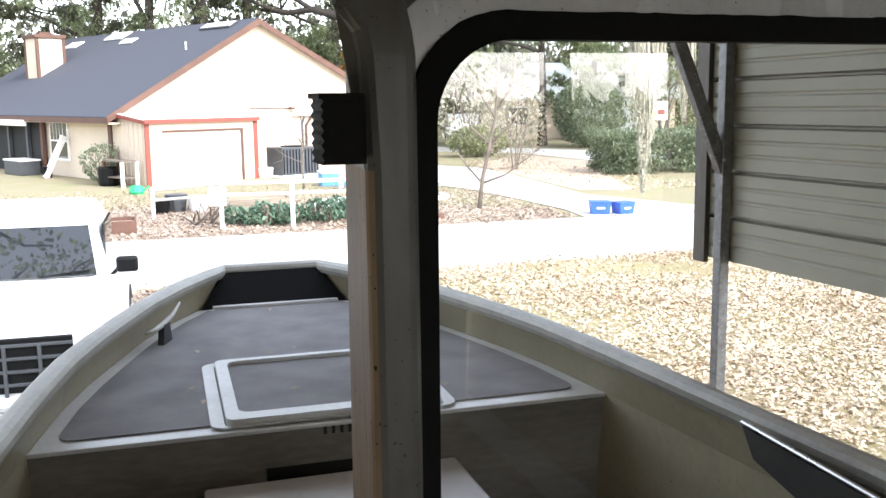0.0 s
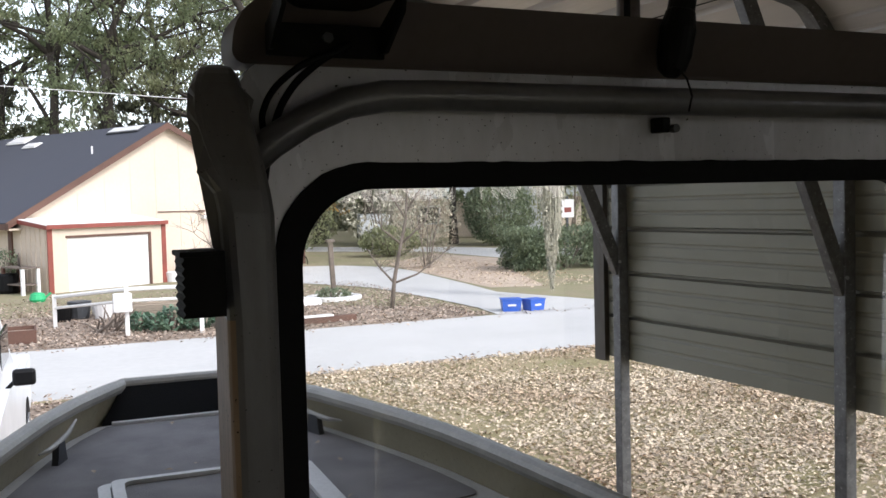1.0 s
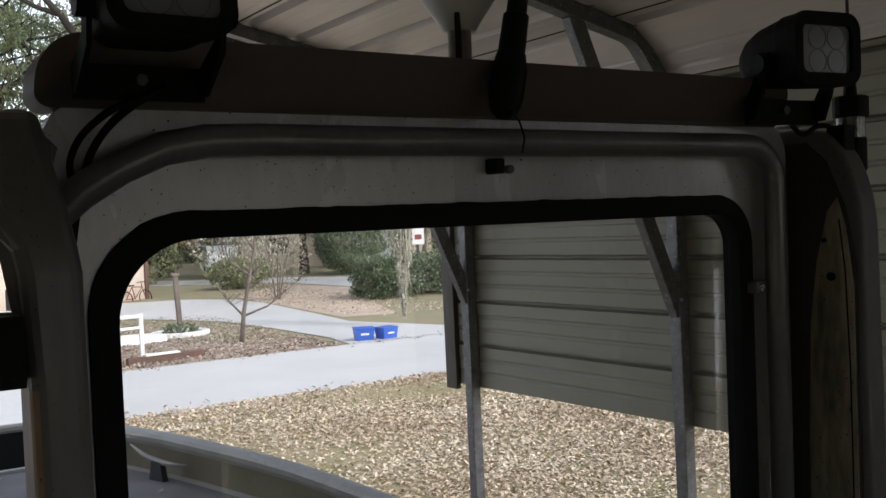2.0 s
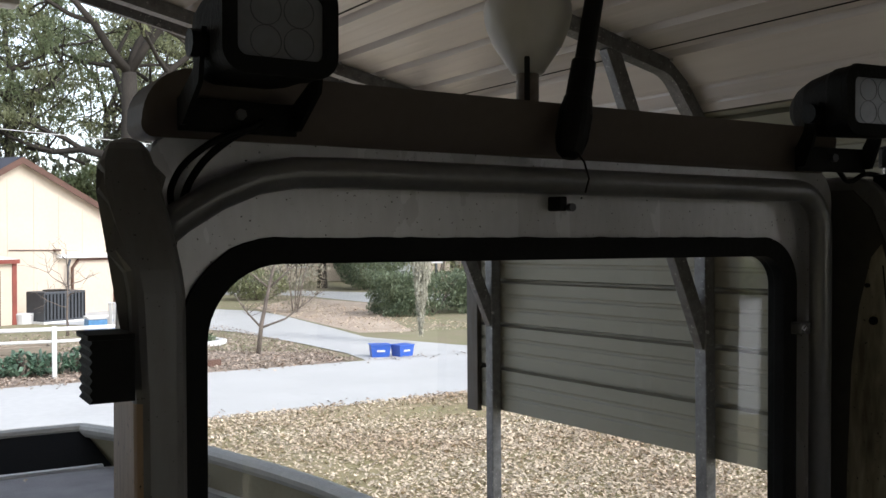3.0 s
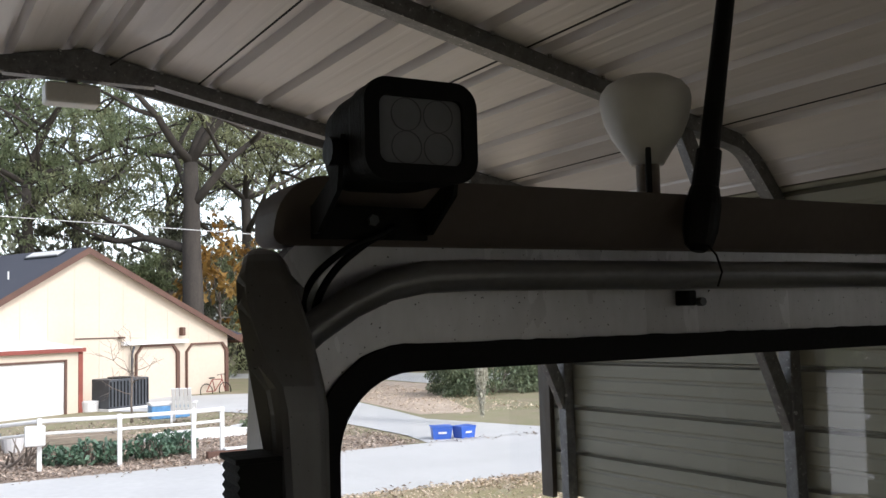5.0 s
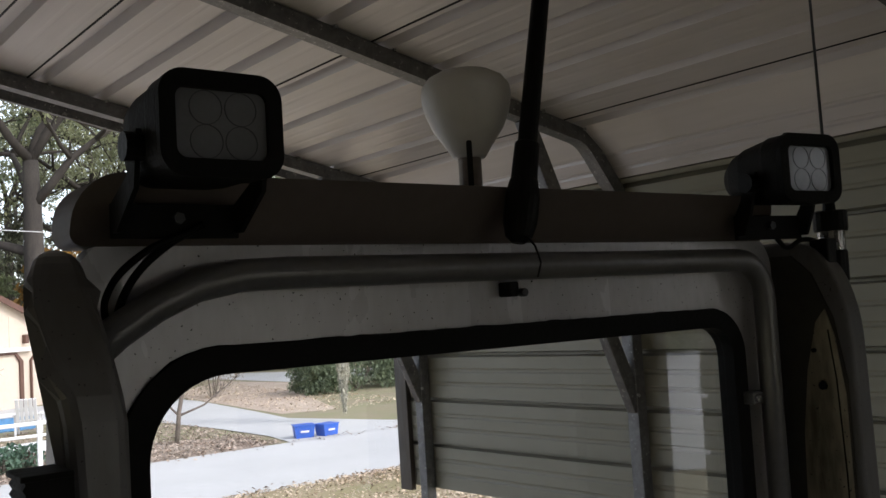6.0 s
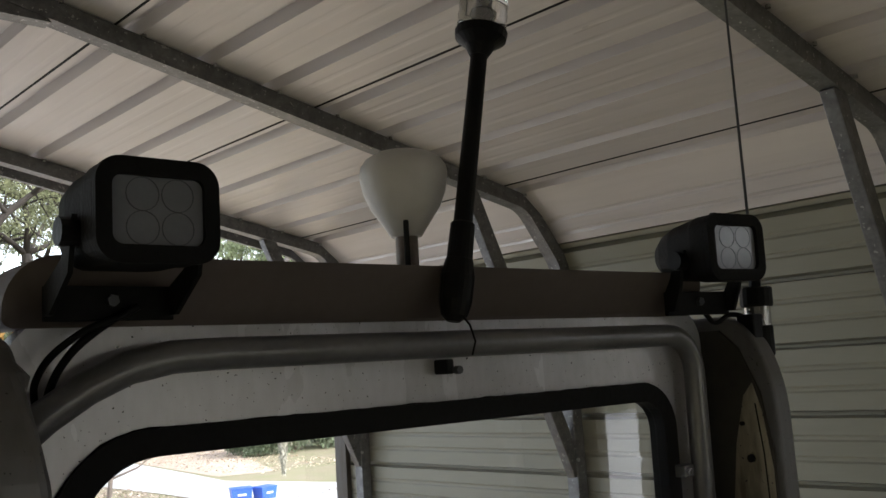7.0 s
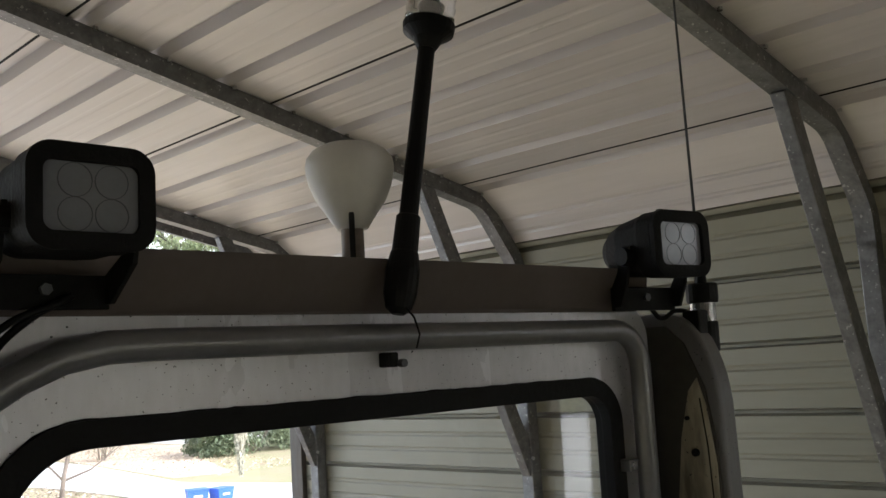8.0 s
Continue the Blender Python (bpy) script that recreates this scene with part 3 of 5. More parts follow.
# corner shade painted as a thin dark sheet on the inner face
cpart("pillar_shade", prism([(0.0, 3.085), (-0.030, 3.085), (-0.058, 3.06), (-0.085, 3.0), (-0.098, 2.92), (-0.100, 2.2), (0.0, 2.2)], 1.0300, 1.0345, "x"), CORNERSHADE, "dark sheet inside the pillar standing in for corner shade")
cpart("pillar_panel", prism([(-0.076, 3.012), (-0.087, 2.975), (-0.0965, 2.90), (-0.0985, 2.2), (-0.025, 2.2), (-0.028, 2.70), (-0.034, 2.85), (-0.045, 2.93), (-0.062, 2.995)], 1.0275, 1.0305, "x"), CREAM, "aged cream paint inside the pillar, dark with grime")
cpart("paint_crack", tube([(1.0272, -0.079, 2.985), (1.0272, -0.086, 2.92), (1.0272, -0.090, 2.80), (1.0272, -0.091, 2.5)], 0.0011, 5), BLACK)
# grab rail round the window
R = 0.0143
Y = -0.026
railpts = [(0.092, -0.012, 2.992), (0.108, -0.022, 3.020), (0.128, Y, 3.038), (0.160, Y, 3.058), (0.195, Y, 3.073), (0.232, Y, 3.080), (0.28, Y, 3.0815)]
railpts += [(x, Y, z) for x, z in arc((0.922, 3.0315), 0.050, 90, 0, 8)] + [(0.972, Y, 2.3)]
cpart("grab_rail", tube(railpts, R, 14), RAIL, "dull metal grab rail", smooth=True)
for x, z in ((0.545, 3.056), (0.945, 2.902)):
    if x < 0.9:
        bm = box(x - 0.006, x + 0.005, -0.022, 0.0, z - 0.006, z + 0.010, 0.002)
        cpart("rail_clip", bm, BLACK)
        cpart("screw", tube([(x + 0.006, -0.030, z - 0.002), (x + 0.006, -0.022, z - 0.002)], 0.0045, 8), GREYMETAL)
    else:
        cpart("rail_clip", box(x - 0.006, x + 0.022, -0.022, 0.0, z - 0.008, z + 0.008, 0.002), RAIL)
        cpart("screw", tube([(x, -0.026, z), (x, -0.02, z)], 0.005, 8), STEEL)
for y, z in ((-0.067, 2.912), (-0.058, 2.958)):
    cpart("bolt", tube([(1.0235, y, z), (1.028, y, z)], 0.0055 if z < 2.95 else 0.003, 8), BLACK)
cpart("pedestal", box(0.09, 0.99, -0.42, 0.028, 1.38, 2.14, 0.02), CONSOLE)


# ---- fittings on the console ----
def work_lamp(x, y, z, label, rz=0, size=1.0, taper=1.0):
    """An LED work lamp facing back over the cockpit; the place is the middle of its lens."""
    lamp = thing("work_lamp", label, "lamp", pose(x, y, z, 0, 0, rz) @ Matrix.Scale(size, 4), "work lamps on the console")
    n = 8
    rings = [(0.0475, 0.0385, 0.020, 0.0), (0.0475, 0.0385, 0.020, 0.020), (0.0462, 0.0372, 0.02, 0.025), (0.0458, 0.037, 0.022, 0.062), (0.043, 0.035, 0.022, 0.084), (0.036, 0.029, 0.02, 0.099), (0.020, 0.018, 0.012, 0.108)]
    rings = rings[:2] + [(a * q, b * q, r, d) for (a, b, r, d), q in zip(rings[2:], (1.0, 1 - 0.5 * (1 - taper), taper, taper * 0.9, taper * 0.8))]
    bm = bmesh.new()
    loops = [[bm.verts.new((px, d, pz)) for px, pz in rounded(-a, a, -b, b, r, n)] for a, b, r, d in rings]
    for p, q in zip(loops, loops[1:]):
        for k in range(len(p)):
            j = (k + 1) % len(p)
            bm.faces.new((p[k], p[j], q[j], q[k]))
    bm.faces.new(loops[0][::-1])
    bm.faces.new(loops[-1])
    part("body", bm, LAMPBODY, lamp)
    part("bezel", ring(rounded(-0.0475, 0.0475, -0.0390, 0.0390, 0.019, n), rounded(-0.0355, 0.0355, -0.0255, 0.0255, 0.008, n), -0.008, -0.0005, 0.002), LAMPBODY, lamp)
    lens = part("lens", prism(rounded(-0.0382, 0.0382, -0.0266, 0.0266, 0.006, n), -0.0035, -0.0005, "y"), LENS, lamp, "dusty grey lamp glass")
    for sx in (-1, 1):
        for sz in (-1, 1):
            cx, cz = sx * 0.0135 + 0.002, sz * 0.0125
            bm = bmesh.new()
            n2 = 18
            loop = [[bm.verts.new((cx + r * math.cos(2 * math.pi * k / n2), yy, cz + r * math.sin(2 * math.pi * k / n2))) for k in range(n2)] for r, yy in ((0.0128, -0.0034), (0.0128, -0.0040), (0.0122, -0.0040), (0.0122, -0.0034))]
            for p, q in zip(loop, loop[1:]):
                for k in range(n2):
                    bm.faces.new((p[k], p[(k + 1) % n2], q[(k + 1) % n2], q[k]))
            part("led_cup", bm, LENSRIM, lens)
    for sx in (-1, 1):
        part("rim_screw", tube([(sx * 0.02, 0.006, 0.0385), (sx * 0.02, 0.006, 0.0415)], 0.004, 8), LAMPBODY, lamp)
        part("pivot_knob", tube([(sx * 0.043, 0.035, -0.012), (sx * 0.060, 0.035, -0.012)], 0.011, 12), BLACK, lamp)
    # U bracket from the visor face to both sides of the body
    f = (-0.034 - y) / size
    for sx in (-1, 1):
        m = [(0.026, 0.000), (0.042, 0.002), (0.050, -0.030), (f, -0.048), (f, -0.070), (f - 0.014, -0.070), (0.036, -0.042)]
        part("bracket_arm", prism(m, sx * 0.0505 - 0.002, sx * 0.0505 + 0.002, "x"), RUBBER, lamp)
    part("foot_plate", box(-0.0525, 0.0525, f - 0.004, f + 0.002, -0.074, -0.046, 0.001), RUBBER, lamp)
    part("foot_bolt", tube([(0.0, f - 0.009, -0.058), (0.0, f - 0.004, -0.058)], 0.005, 6), GREYMETAL, lamp)
    return lamp


work_lamp(0.177, -0.128, 3.185, "square black work lamp with dusty glass on console corner")
work_lamp(0.969, -0.103, 3.190, "square black work lamp beside the whip antenna", -8, 1.12, 0.8)

STEM = material("stained_beige_plastic", (0.34, 0.28, 0.24), 0.5, 0.0, 0.2, 20, 80, 0.05)
# pale bulb-shaped housing on a short stem behind the visor
dome = thing("antenna_dome", "white bulb-shaped plastic housing on a short stem", "antenna", pose(0.527, 0.02, 3.166))
part("stem", lathe([(0.0125, 0.0), (0.0125, 0.040), (0.012, 0.042)]), STEM, dome, "stained beige stem")
part("bulb", lathe([(0.017, 0.036), (0.0185, 0.038), (0.0235, 0.046), (0.0295, 0.055), (0.0385, 0.068), (0.0455, 0.085), (0.0485, 0.099), (0.0490, 0.107), (0.0475, 0.115), (0.041, 0.1235), (0.029, 0.1300), (0.012, 0.1335)], 40), WHITEPL, dome, smooth=True)
part("slot", box(-0.003, 0.003, -0.027, -0.010, 0.0, 0.062, 0.0015, m=pose(0, 0, 0, 0, 0, -38)), DARK, dome)

# folding all-round light on a black pole
light = thing("anchor_light", "black folding pole with a clear all-round light", "lamp", look((0.535, -0.045, 3.118), (0.596, -0.045, 3.42)) @ pose(0, 0, 0, 180, 0, 0))
part("socket", lathe([(0.007, -0.014), (0.014, -0.008), (0.018, 0.008), (0.0185, 0.034), (0.0150, 0.052), (0.0140, 0.054), (0.0132, 0.092), (0.0112, 0.094)], 20), BLACK, light)
part("pole", lathe([(0.0105, 0.09), (0.0095, 0.295)], 18), BLACK, light)
part("collar", lathe([(0.0105, 0.288), (0.017, 0.300), (0.029, 0.309), (0.030, 0.318), (0.028, 0.32)], 24), BLACK, light)
globe = part("globe", lathe([(0.027, 0.320), (0.0285, 0.326), (0.027, 0.331), (0.0285, 0.338), (0.027, 0.344), (0.028, 0.352), (0.026, 0.360), (0.026, 0.37)], 28), CLEAR, light, "clear ribbed globe", smooth=True)
part("bulb_holder", lathe([(0.010, 0.322), (0.010, 0.340), (0.006, 0.344), (0.006, 0.362)], 14), STEEL, light)
part("cap", lathe([(0.027, 0.370), (0.029, 0.374), (0.027, 0.385), (0.010, 0.392)], 24), BLACK, light)
part("wire", tube([(0.01, 0.0, -0.006), (0.022, 0.004, -0.018), (0.024, 0.012, -0.034), (0.012, 0.02, -0.046)], 0.0011, 6), BLACK, light)

# whip antenna outside the pillar
whip = thing("whip_antenna", "thin whip antenna on a clamped base", "antenna", pose(1.079, -0.064, 3.045) @ Matrix.Diagonal((1.12, 1.12, 1.0, 1)))
part("base_tube", lathe([(0.016, 0.042), (0.016, 0.075), (0.015, 0.077)], 18), STEEL, whip)
part("socket", lathe([(0.015, 0.0), (0.0172, 0.004), (0.0172, 0.042), (0.0165, 0.044)], 18), BLACK, whip)
part("base_cap", lathe([(0.019, 0.070), (0.020, 0.074), (0.020, 0.096), (0.018, 0.098)], 18), BLACK, whip)
part("ferrule", lathe([(0.008, 0.096), (0.006, 0.125)], 12), BLACK, whip)
part("rod", tube([(0, 0, 0.12), (-0.004, 0, 0.4), (-0.01, 0, 0.75), (-0.015, 0, 0.96)], [0.0021, 0.0017, 0.0014, 0.0011], 6), GREYMETAL, whip)
part("bracket", box(-0.030, 0.0, -0.012, 0.012, 0.008, 0.06, 0.002), BLACK, whip)

# lamp wires
def wire(points, r, label):
    c = bpy.data.curves.new("wire", "CURVE")
    c.dimensions, c.bevel_depth, c.bevel_resolution = "3D", r, 2
    s = c.splines.new("BEZIER")
    s.bezier_points.add(len(points) - 1)
    for p, q in zip(s.bezier_points, points):
        p.co, p.handle_left_type, p.handle_right_type = q, "AUTO", "AUTO"
    c.materials.append(BLACK)
    return tagged(new("wire", c), label, "wire", "lamp wires")


wire([(0.196, -0.045, 3.122), (0.166, -0.036, 3.104), (0.143, -0.018, 3.076), (0.133, -0.010, 3.045), (0.120, -0.02, 2.99)], 0.0034, "thin black wire down from the work lamp")
wire([(0.186, -0.047, 3.116), (0.146, -0.040, 3.098), (0.124, -0.018, 3.066), (0.126, -0.010, 3.040), (0.116, -0.02, 2.99)], 0.0030, "thin black wire down from the work lamp")
wire([(0.985, -0.03, 3.128), (1.0, -0.035, 3.106), (1.018, -0.036, 3.096), (1.04, -0.046, 3.106), (1.062, -0.062, 3.097), (1.073, -0.076, 3.080)], 0.0035, "black wire looped over the pillar")

# ribbed black rubber block on the pillar
block = thing("rubber_block", "ribbed black rubber block on the console pillar", "bumper", pose(0.053, -0.105, 2.927))
bm = bmesh.new()
n = 7
ribs = []
for k in range(n + 1):
    z = -0.0235 + 0.047 * k / n
    ribs += [(-0.0165, z), (-0.0145, z + 0.003)] if k < n else [(-0.0165, z)]
bm = prism([(0.015, -0.0235)] + [(x, z) for x, z in ribs] + [(0.015, 0.0235)], -0.02, 0.02, "y")
part("block", bm, RUBBER, block)
part("top_lip", box(-0.018, 0.015, -0.022, 0.022, 0.0215, 0.0255, 0.001), RUBBER, block)

# ---- house ----
HA = 27.8
HOUSE = pose(-0.87, 33.96, -0.25, 0, 0, HA)
GW, EAVE, RISE, LEN = 13.3, 2.58, 3.54, 16.0
house = thing("house", "cream single-storey house with slate-blue shingle roof and red trim", "house", HOUSE)
MID = 6.02
gable = [(0.15, 0), (GW - 0.15, 0), (GW - 0.15, EAVE + 0.15), (MID, EAVE + RISE - 0.02), (0.15, EAVE + 0.17)]
part("gable_wall", prism(gable, 0.0, 0.2, "y"), WALLPAINT, house)
part("side_wall", box(0.15, 0.35, 0.2, LEN, 0, EAVE), WALLPAINT, house)
part("side_wall", box(GW - 0.35, GW - 0.15, 0.2, LEN, 0, EAVE), WALLPAINT, house)
part("rear_wall", prism(gable, LEN - 0.2, LEN, "y"), WALLPAINT, house)


def slope(x0, x1, z0, z1, y0, y1, t):
    return prism([(x0, z0), (x1, z1), (x1, z1 + t), (x0, z0 + t)], y0, y1, "y")


part("roof", slope(-0.45, MID, EAVE - 0.12, EAVE + RISE, -0.25, LEN + 0.4, 0.12), SHINGLE, house)
part("roof", slope(GW + 0.45, MID, EAVE - 0.12, EAVE + RISE, -0.25, LEN + 0.4, 0.12), SHINGLE, house)
for x0 in (-0.47, GW + 0.47):
    part("bargeboard", slope(x0, MID, EAVE - 0.26, EAVE + RISE - 0.14, -0.30, -0.255, 0.24), BROWNTRIM, house)
for x in (-0.47, GW + 0.45):
    part("fascia", box(x, x + 0.03, -0.45, LEN, EAVE - 0.24, EAVE - 0.04), BROWNTRIM, house)
for k in range(1, 12):
    x = 0.15 + k * (GW - 0.3) / 12
    part("batten", box(x - 0.015, x + 0.015, -0.012, 0.0, 0, EAVE + (x / MID if x < MID else (GW - x) / (GW - MID)) * RISE - 0.4), WALLPAINT, house)
part("corner_board", box(0.09, 0.148, 0.5, 0.75, 0, EAVE - 0.22), BROWNTRIM, house)
for x0 in (-0.44, GW + 0.44):
    part("rake_soffit", slope(x0, MID, EAVE - 0.15, EAVE + RISE - 0.03, -0.25, -0.012, 0.025), WALLPAINT, house)
part("corner_board", box(0.08, 0.26, -0.03, 0.0, 0, EAVE - 0.1), BROWNTRIM, house)


part("side_roof", slope(14.25, 12.75, 2.62, 3.02, 0.25, 6.0, 0.12), SHINGLE, house)
part("side_fascia", box(12.6, 14.25, 0.20, 0.245, 2.56, 2.70), BROWNTRIM, house)


# shed lean-to with roll-up door in front of the gable
shed = thing("shed", "cream lean-to shed with red corner trim and white roll-up door", "shed", HOUSE @ pose(0, 0, 0))
SD = 2.1
part("front_wall", prism([(0.05, 0), (0.68, 0), (0.68, 2.06), (3.80, 2.06), (3.80, 0), (4.40, 0), (4.40, 2.42), (0.05, 2.42)], -SD, -SD + 0.1, "y"), WALLPAINT, shed)
part("side_wall", box(0.05, 0.15, -SD + 0.1, -0.02, 0, 2.5), WALLPAINT, shed)
part("side_wall", box(4.30, 4.40, -SD + 0.1, -0.02, 0, 2.5), WALLPAINT, shed)
for k in range(6):
    y = -SD + 0.25 + k * 0.32
    part("batten", box(0.025, 0.05, y - 0.02, y + 0.02, 0, 2.42), WALLPAINT, shed)
part("roof", prism([(-SD - 0.12, 2.43), (0.0, 2.66), (0.0, 2.72), (-SD - 0.12, 2.49)], -0.06, 4.50, "x"), WHITEPAINT, shed)
part("fascia", box(-0.07, 4.51, -SD - 0.15, -SD - 0.115, 2.36, 2.50), REDTRIM, shed)
part("fascia", prism([(-SD - 0.12, 2.34), (0.0, 2.57), (0.0, 2.70), (-SD - 0.12, 2.47)], -0.09, -0.055, "x"), REDTRIM, shed)
for x in (-0.02, 4.30):
    part("corner_trim", box(x, x + 0.17, -SD - 0.03, -SD + 0.02, 0, 2.38), REDTRIM, shed)
door = part("roll_up_door", box(0.66, 3.82, -SD + 0.06, -SD + 0.09, 0, 2.08), WHITEPAINT, shed)
for k in range(16):
    z = 0.03 + k * 0.127
    part("slat", box(0.70, 3.78, -SD + 0.035, -SD + 0.062, z, z + 0.118, 0.008), WHITEPAINT, door)
for x0, x1, z0, z1 in ((0.62, 3.86, 2.04, 2.12), (3.76, 3.86, 0, 2.06)):
    part("door_trim", box(x0, x1, -SD - 0.02, -SD + 0.01, z0, z1), BROWNTRIM, shed)

# house details
for x0, x1 in ((8.25, 10.43), (10.78, 13.1)):
    arch = [(x0, 0.0), (x1, 0.0), (x1, 2.08), (x1 - 0.3, 2.42), (x0 + 0.3, 2.42), (x0, 2.08)]
    part("garage_door", prism(arch, -0.028, -0.006, "y"), WALLPAINT, house)
    for k in range(1, 4):
        part("door_rail", box(x0 + 0.08, x1 - 0.08, -0.036, -0.028, k * 0.55 - 0.012, k * 0.55 + 0.012), WALLPAINT, house)
    inner_arch = [(x0 + 0.07, 0.0), (x0 + 0.07, 2.05), (x0 + 0.33, 2.34), (x1 - 0.36, 2.34), (x1 - 0.16, 2.05), (x1 - 0.16, 0.0)]
    outer_arch = [(x0, 0.0), (x0, 2.08), (x0 + 0.3, 2.42), (x1 - 0.3, 2.42), (x1, 2.08), (x1, 0.0)]
    part("door_casing", prism(outer_arch + inner_arch[::-1], -0.12, -0.03, "y"), BROWNTRIM, house)
part("header", box(7.6, 10.8, -0.22, -0.02, 2.45, 2.60, 0.01), WHITEPAINT, house)
part("wall_lamp", box(10.47, 10.63, -0.25, -0.01, 2.75, 3.1, 0.03), BROWNTRIM, house)
part("wall_lamp", box(7.45, 7.7, -0.2, -0.01, 2.72, 2.8, 0.02), BROWNTRIM, house)
part("conduit", tube([(5.6, -0.03, 2.78), (7.5, -0.03, 2.76)], 0.02, 6), BROWNTRIM, house)
part("downpipe", tube([(8.02, -0.16, 0), (8.02, -0.16, 2.1), (8.12, -0.16, 2.4)], 0.045, 8), GREYMETAL, house)


def on_roof(x, y, lift=0.0):
    k = RISE + 0.12
    return Vector((x, y, EAVE + (x + 0.45) / (MID + 0.45) * k + lift))


tilt = math.degrees(math.atan2(RISE + 0.12, MID + 0.45))
for x, y, w, l in ((5.6, 1.9, 0.5, 2.2), (5.6, 10.3, 0.7, 1.7), (5.0, 8.2, 0.45, 1.1), (5.1, 13.8, 0.6, 1.2)):
    p = on_roof(x, y, 0.02)
    sk = part("skylight", box(-w / 2, w / 2, -l / 2, l / 2, 0, 0.05, 0.015), WHITEPAINT if y > 4 else GREYMETAL, house)
    sk.matrix_basis = Matrix.Translation(p) @ pose(0, 0, 0, 0, -tilt, 0)
    g = part("dome", box(-w / 2 + 0.06, w / 2 - 0.06, -l / 2 + 0.06, l / 2 - 0.06, 0.048, 0.085, 0.015), WHITEPL, sk)
vent = part("roof_vent", tube([(0, 0, 0), (0, 0, 0.3)], 0.035, 8), WHITEPL, house)
vent.location = on_roof(3.9, 1.6)
chim = part("chimney", box(2.3, 3.55, 11.5, 12.75, 3.4, 5.9), WALLPAINT, house)
for x in (2.26, 3.45):
    for y in (11.46, 12.67):
        part("chimney_trim", box(x, x + 0.14, y, y + 0.12, 3.4, 5.9), BROWNTRIM, chim)
part("chimney_cap", box(2.21, 3.64, 11.41, 12.84, 5.9, 6.06, 0.02), BROWNTRIM, chim)
part("chimney_pot", box(2.65, 3.15, 11.9, 12.4, 6.06, 6.2), BROWNTRIM, chim)
# side facing the drive: window, porch shade painted as a dark panel, eave board
win = part("window", box(0.08, 0.15, 4.0, 5.6, 0.85, 2.4), WHITEPAINT, house)
part("pane", box(0.065, 0.082, 4.1, 5.5, 1.65, 2.3), DARKGLASS, win)
part("pane", box(0.065, 0.082, 4.1, 5.5, 0.95, 1.58), DARKGLASS, win)
for k in range(1, 5):
    part("bar", box(0.055, 0.066, 4.1 + k * 0.28 - 0.012, 4.1 + k * 0.28 + 0.012, 1.65, 2.3), WHITEPAINT, win)
part("porch_shade", box(0.06, 0.15, 6.1, 12.5, 0.05, 2.42), DARK, house, "flat dark panel standing in for the shaded porch")
for y in (6.0, 7.4, 9.3):
    part("porch_post", box(-0.1, 0.04, y - 0.08, y + 0.08, 0, 2.5), GREYMETAL if y > 6.5 else BROWNTRIM, house)
part("porch_beam", box(-0.5, -0.38, 6.6, 12.5, 2.16, 2.40, 0.01), WHITEPAINT, house)
part("soffit", box(-0.42, 0.15, -0.4, LEN, EAVE - 0.26, EAVE - 0.2), WALLPAINT, house)

leaner = thing("gutter_pipe", "white length of gutter leaning on the house wall", "gutter", HOUSE @ pose(-0.75, 4.3, 0.25, 14, 22, 0))
part("pipe", box(-0.10, 0.10, -0.10, 0.10, 0, 1.75, 0.02), WHITEPL, leaner)
bucket = thing("bucket", "black plastic bucket by the house wall", "bucket", HOUSE @ pose(-0.65, 4.35, 0.25))
part("body", lathe([(0.16, 0.0), (0.2, 0.42), (0.18, 0.43)], 14), BLACK, bucket)
chest = thing("storage_box", "low grey storage box on the porch", "box", HOUSE @ pose(-0.6, 6.8, 0.25))
part("body", box(-0.4, 0.4, -0.8, 0.8, 0, 0.55, 0.03), GREYMETAL, chest)
part("lid", box(-0.43, 0.43, -0.83, 0.83, 0.55, 0.62, 0.02), WHITEPL, chest)
rack = thing("potting_bench", "dark wooden potting bench with tools beside the shed", "bench", HOUSE @ pose(-0.5, -1.2, 0.25))
part("top", box(-0.3, 0.3, -0.7, 0.7, 0.85, 0.9), TWIG, rack)
for x in (-0.26, 0.26):
    for y in (-0.64, 0.64):
        part("leg", box(x - 0.05, x + 0.05, y - 0.05, y + 0.05, 0, 0.85), WHITEPAINT if y < 0 else BROWNTRIM, rack)
for k in range(5):
    part("tool_handle", tube([(0.2 - 0.1 * k, 0.5 - 0.24 * k, 0.9), (0.22 - 0.12 * k, 0.55 - 0.27 * k, 1.2 + 0.08 * (k % 3))], 0.028, 6), BLACK if k % 2 else TWIG, rack)
part("shelf", box(-0.28, 0.28, -0.62, 0.62, 0.30, 0.34), TWIG, rack)
ball = thing("watering_can", "small bright green watering can on the grass", "watering can", pose(-0.25, 29.7, 0))
GREENPL = material("green_plastic", (0.03, 0.42, 0.16), 0.5, 0.0, 0.1, 4, 30, 0.05)
part("body", lathe([(0.2, 0.0), (0.24, 0.08), (0.2, 0.24), (0.1, 0.28)], 14), GREENPL, ball)
part("spout", tube([(0.18, 0, 0.08), (0.38, 0, 0.26)], 0.03, 6), GREENPL, ball)
drum = thing("compost_drum", "black plastic drum by the house corner", "drum", HOUSE @ pose(-0.62, -0.55, 0.25))
part("body", lathe([(0.3, 0.0), (0.34, 0.1), (0.34, 0.6), (0.3, 0.66)], 16), BLACK, drum)

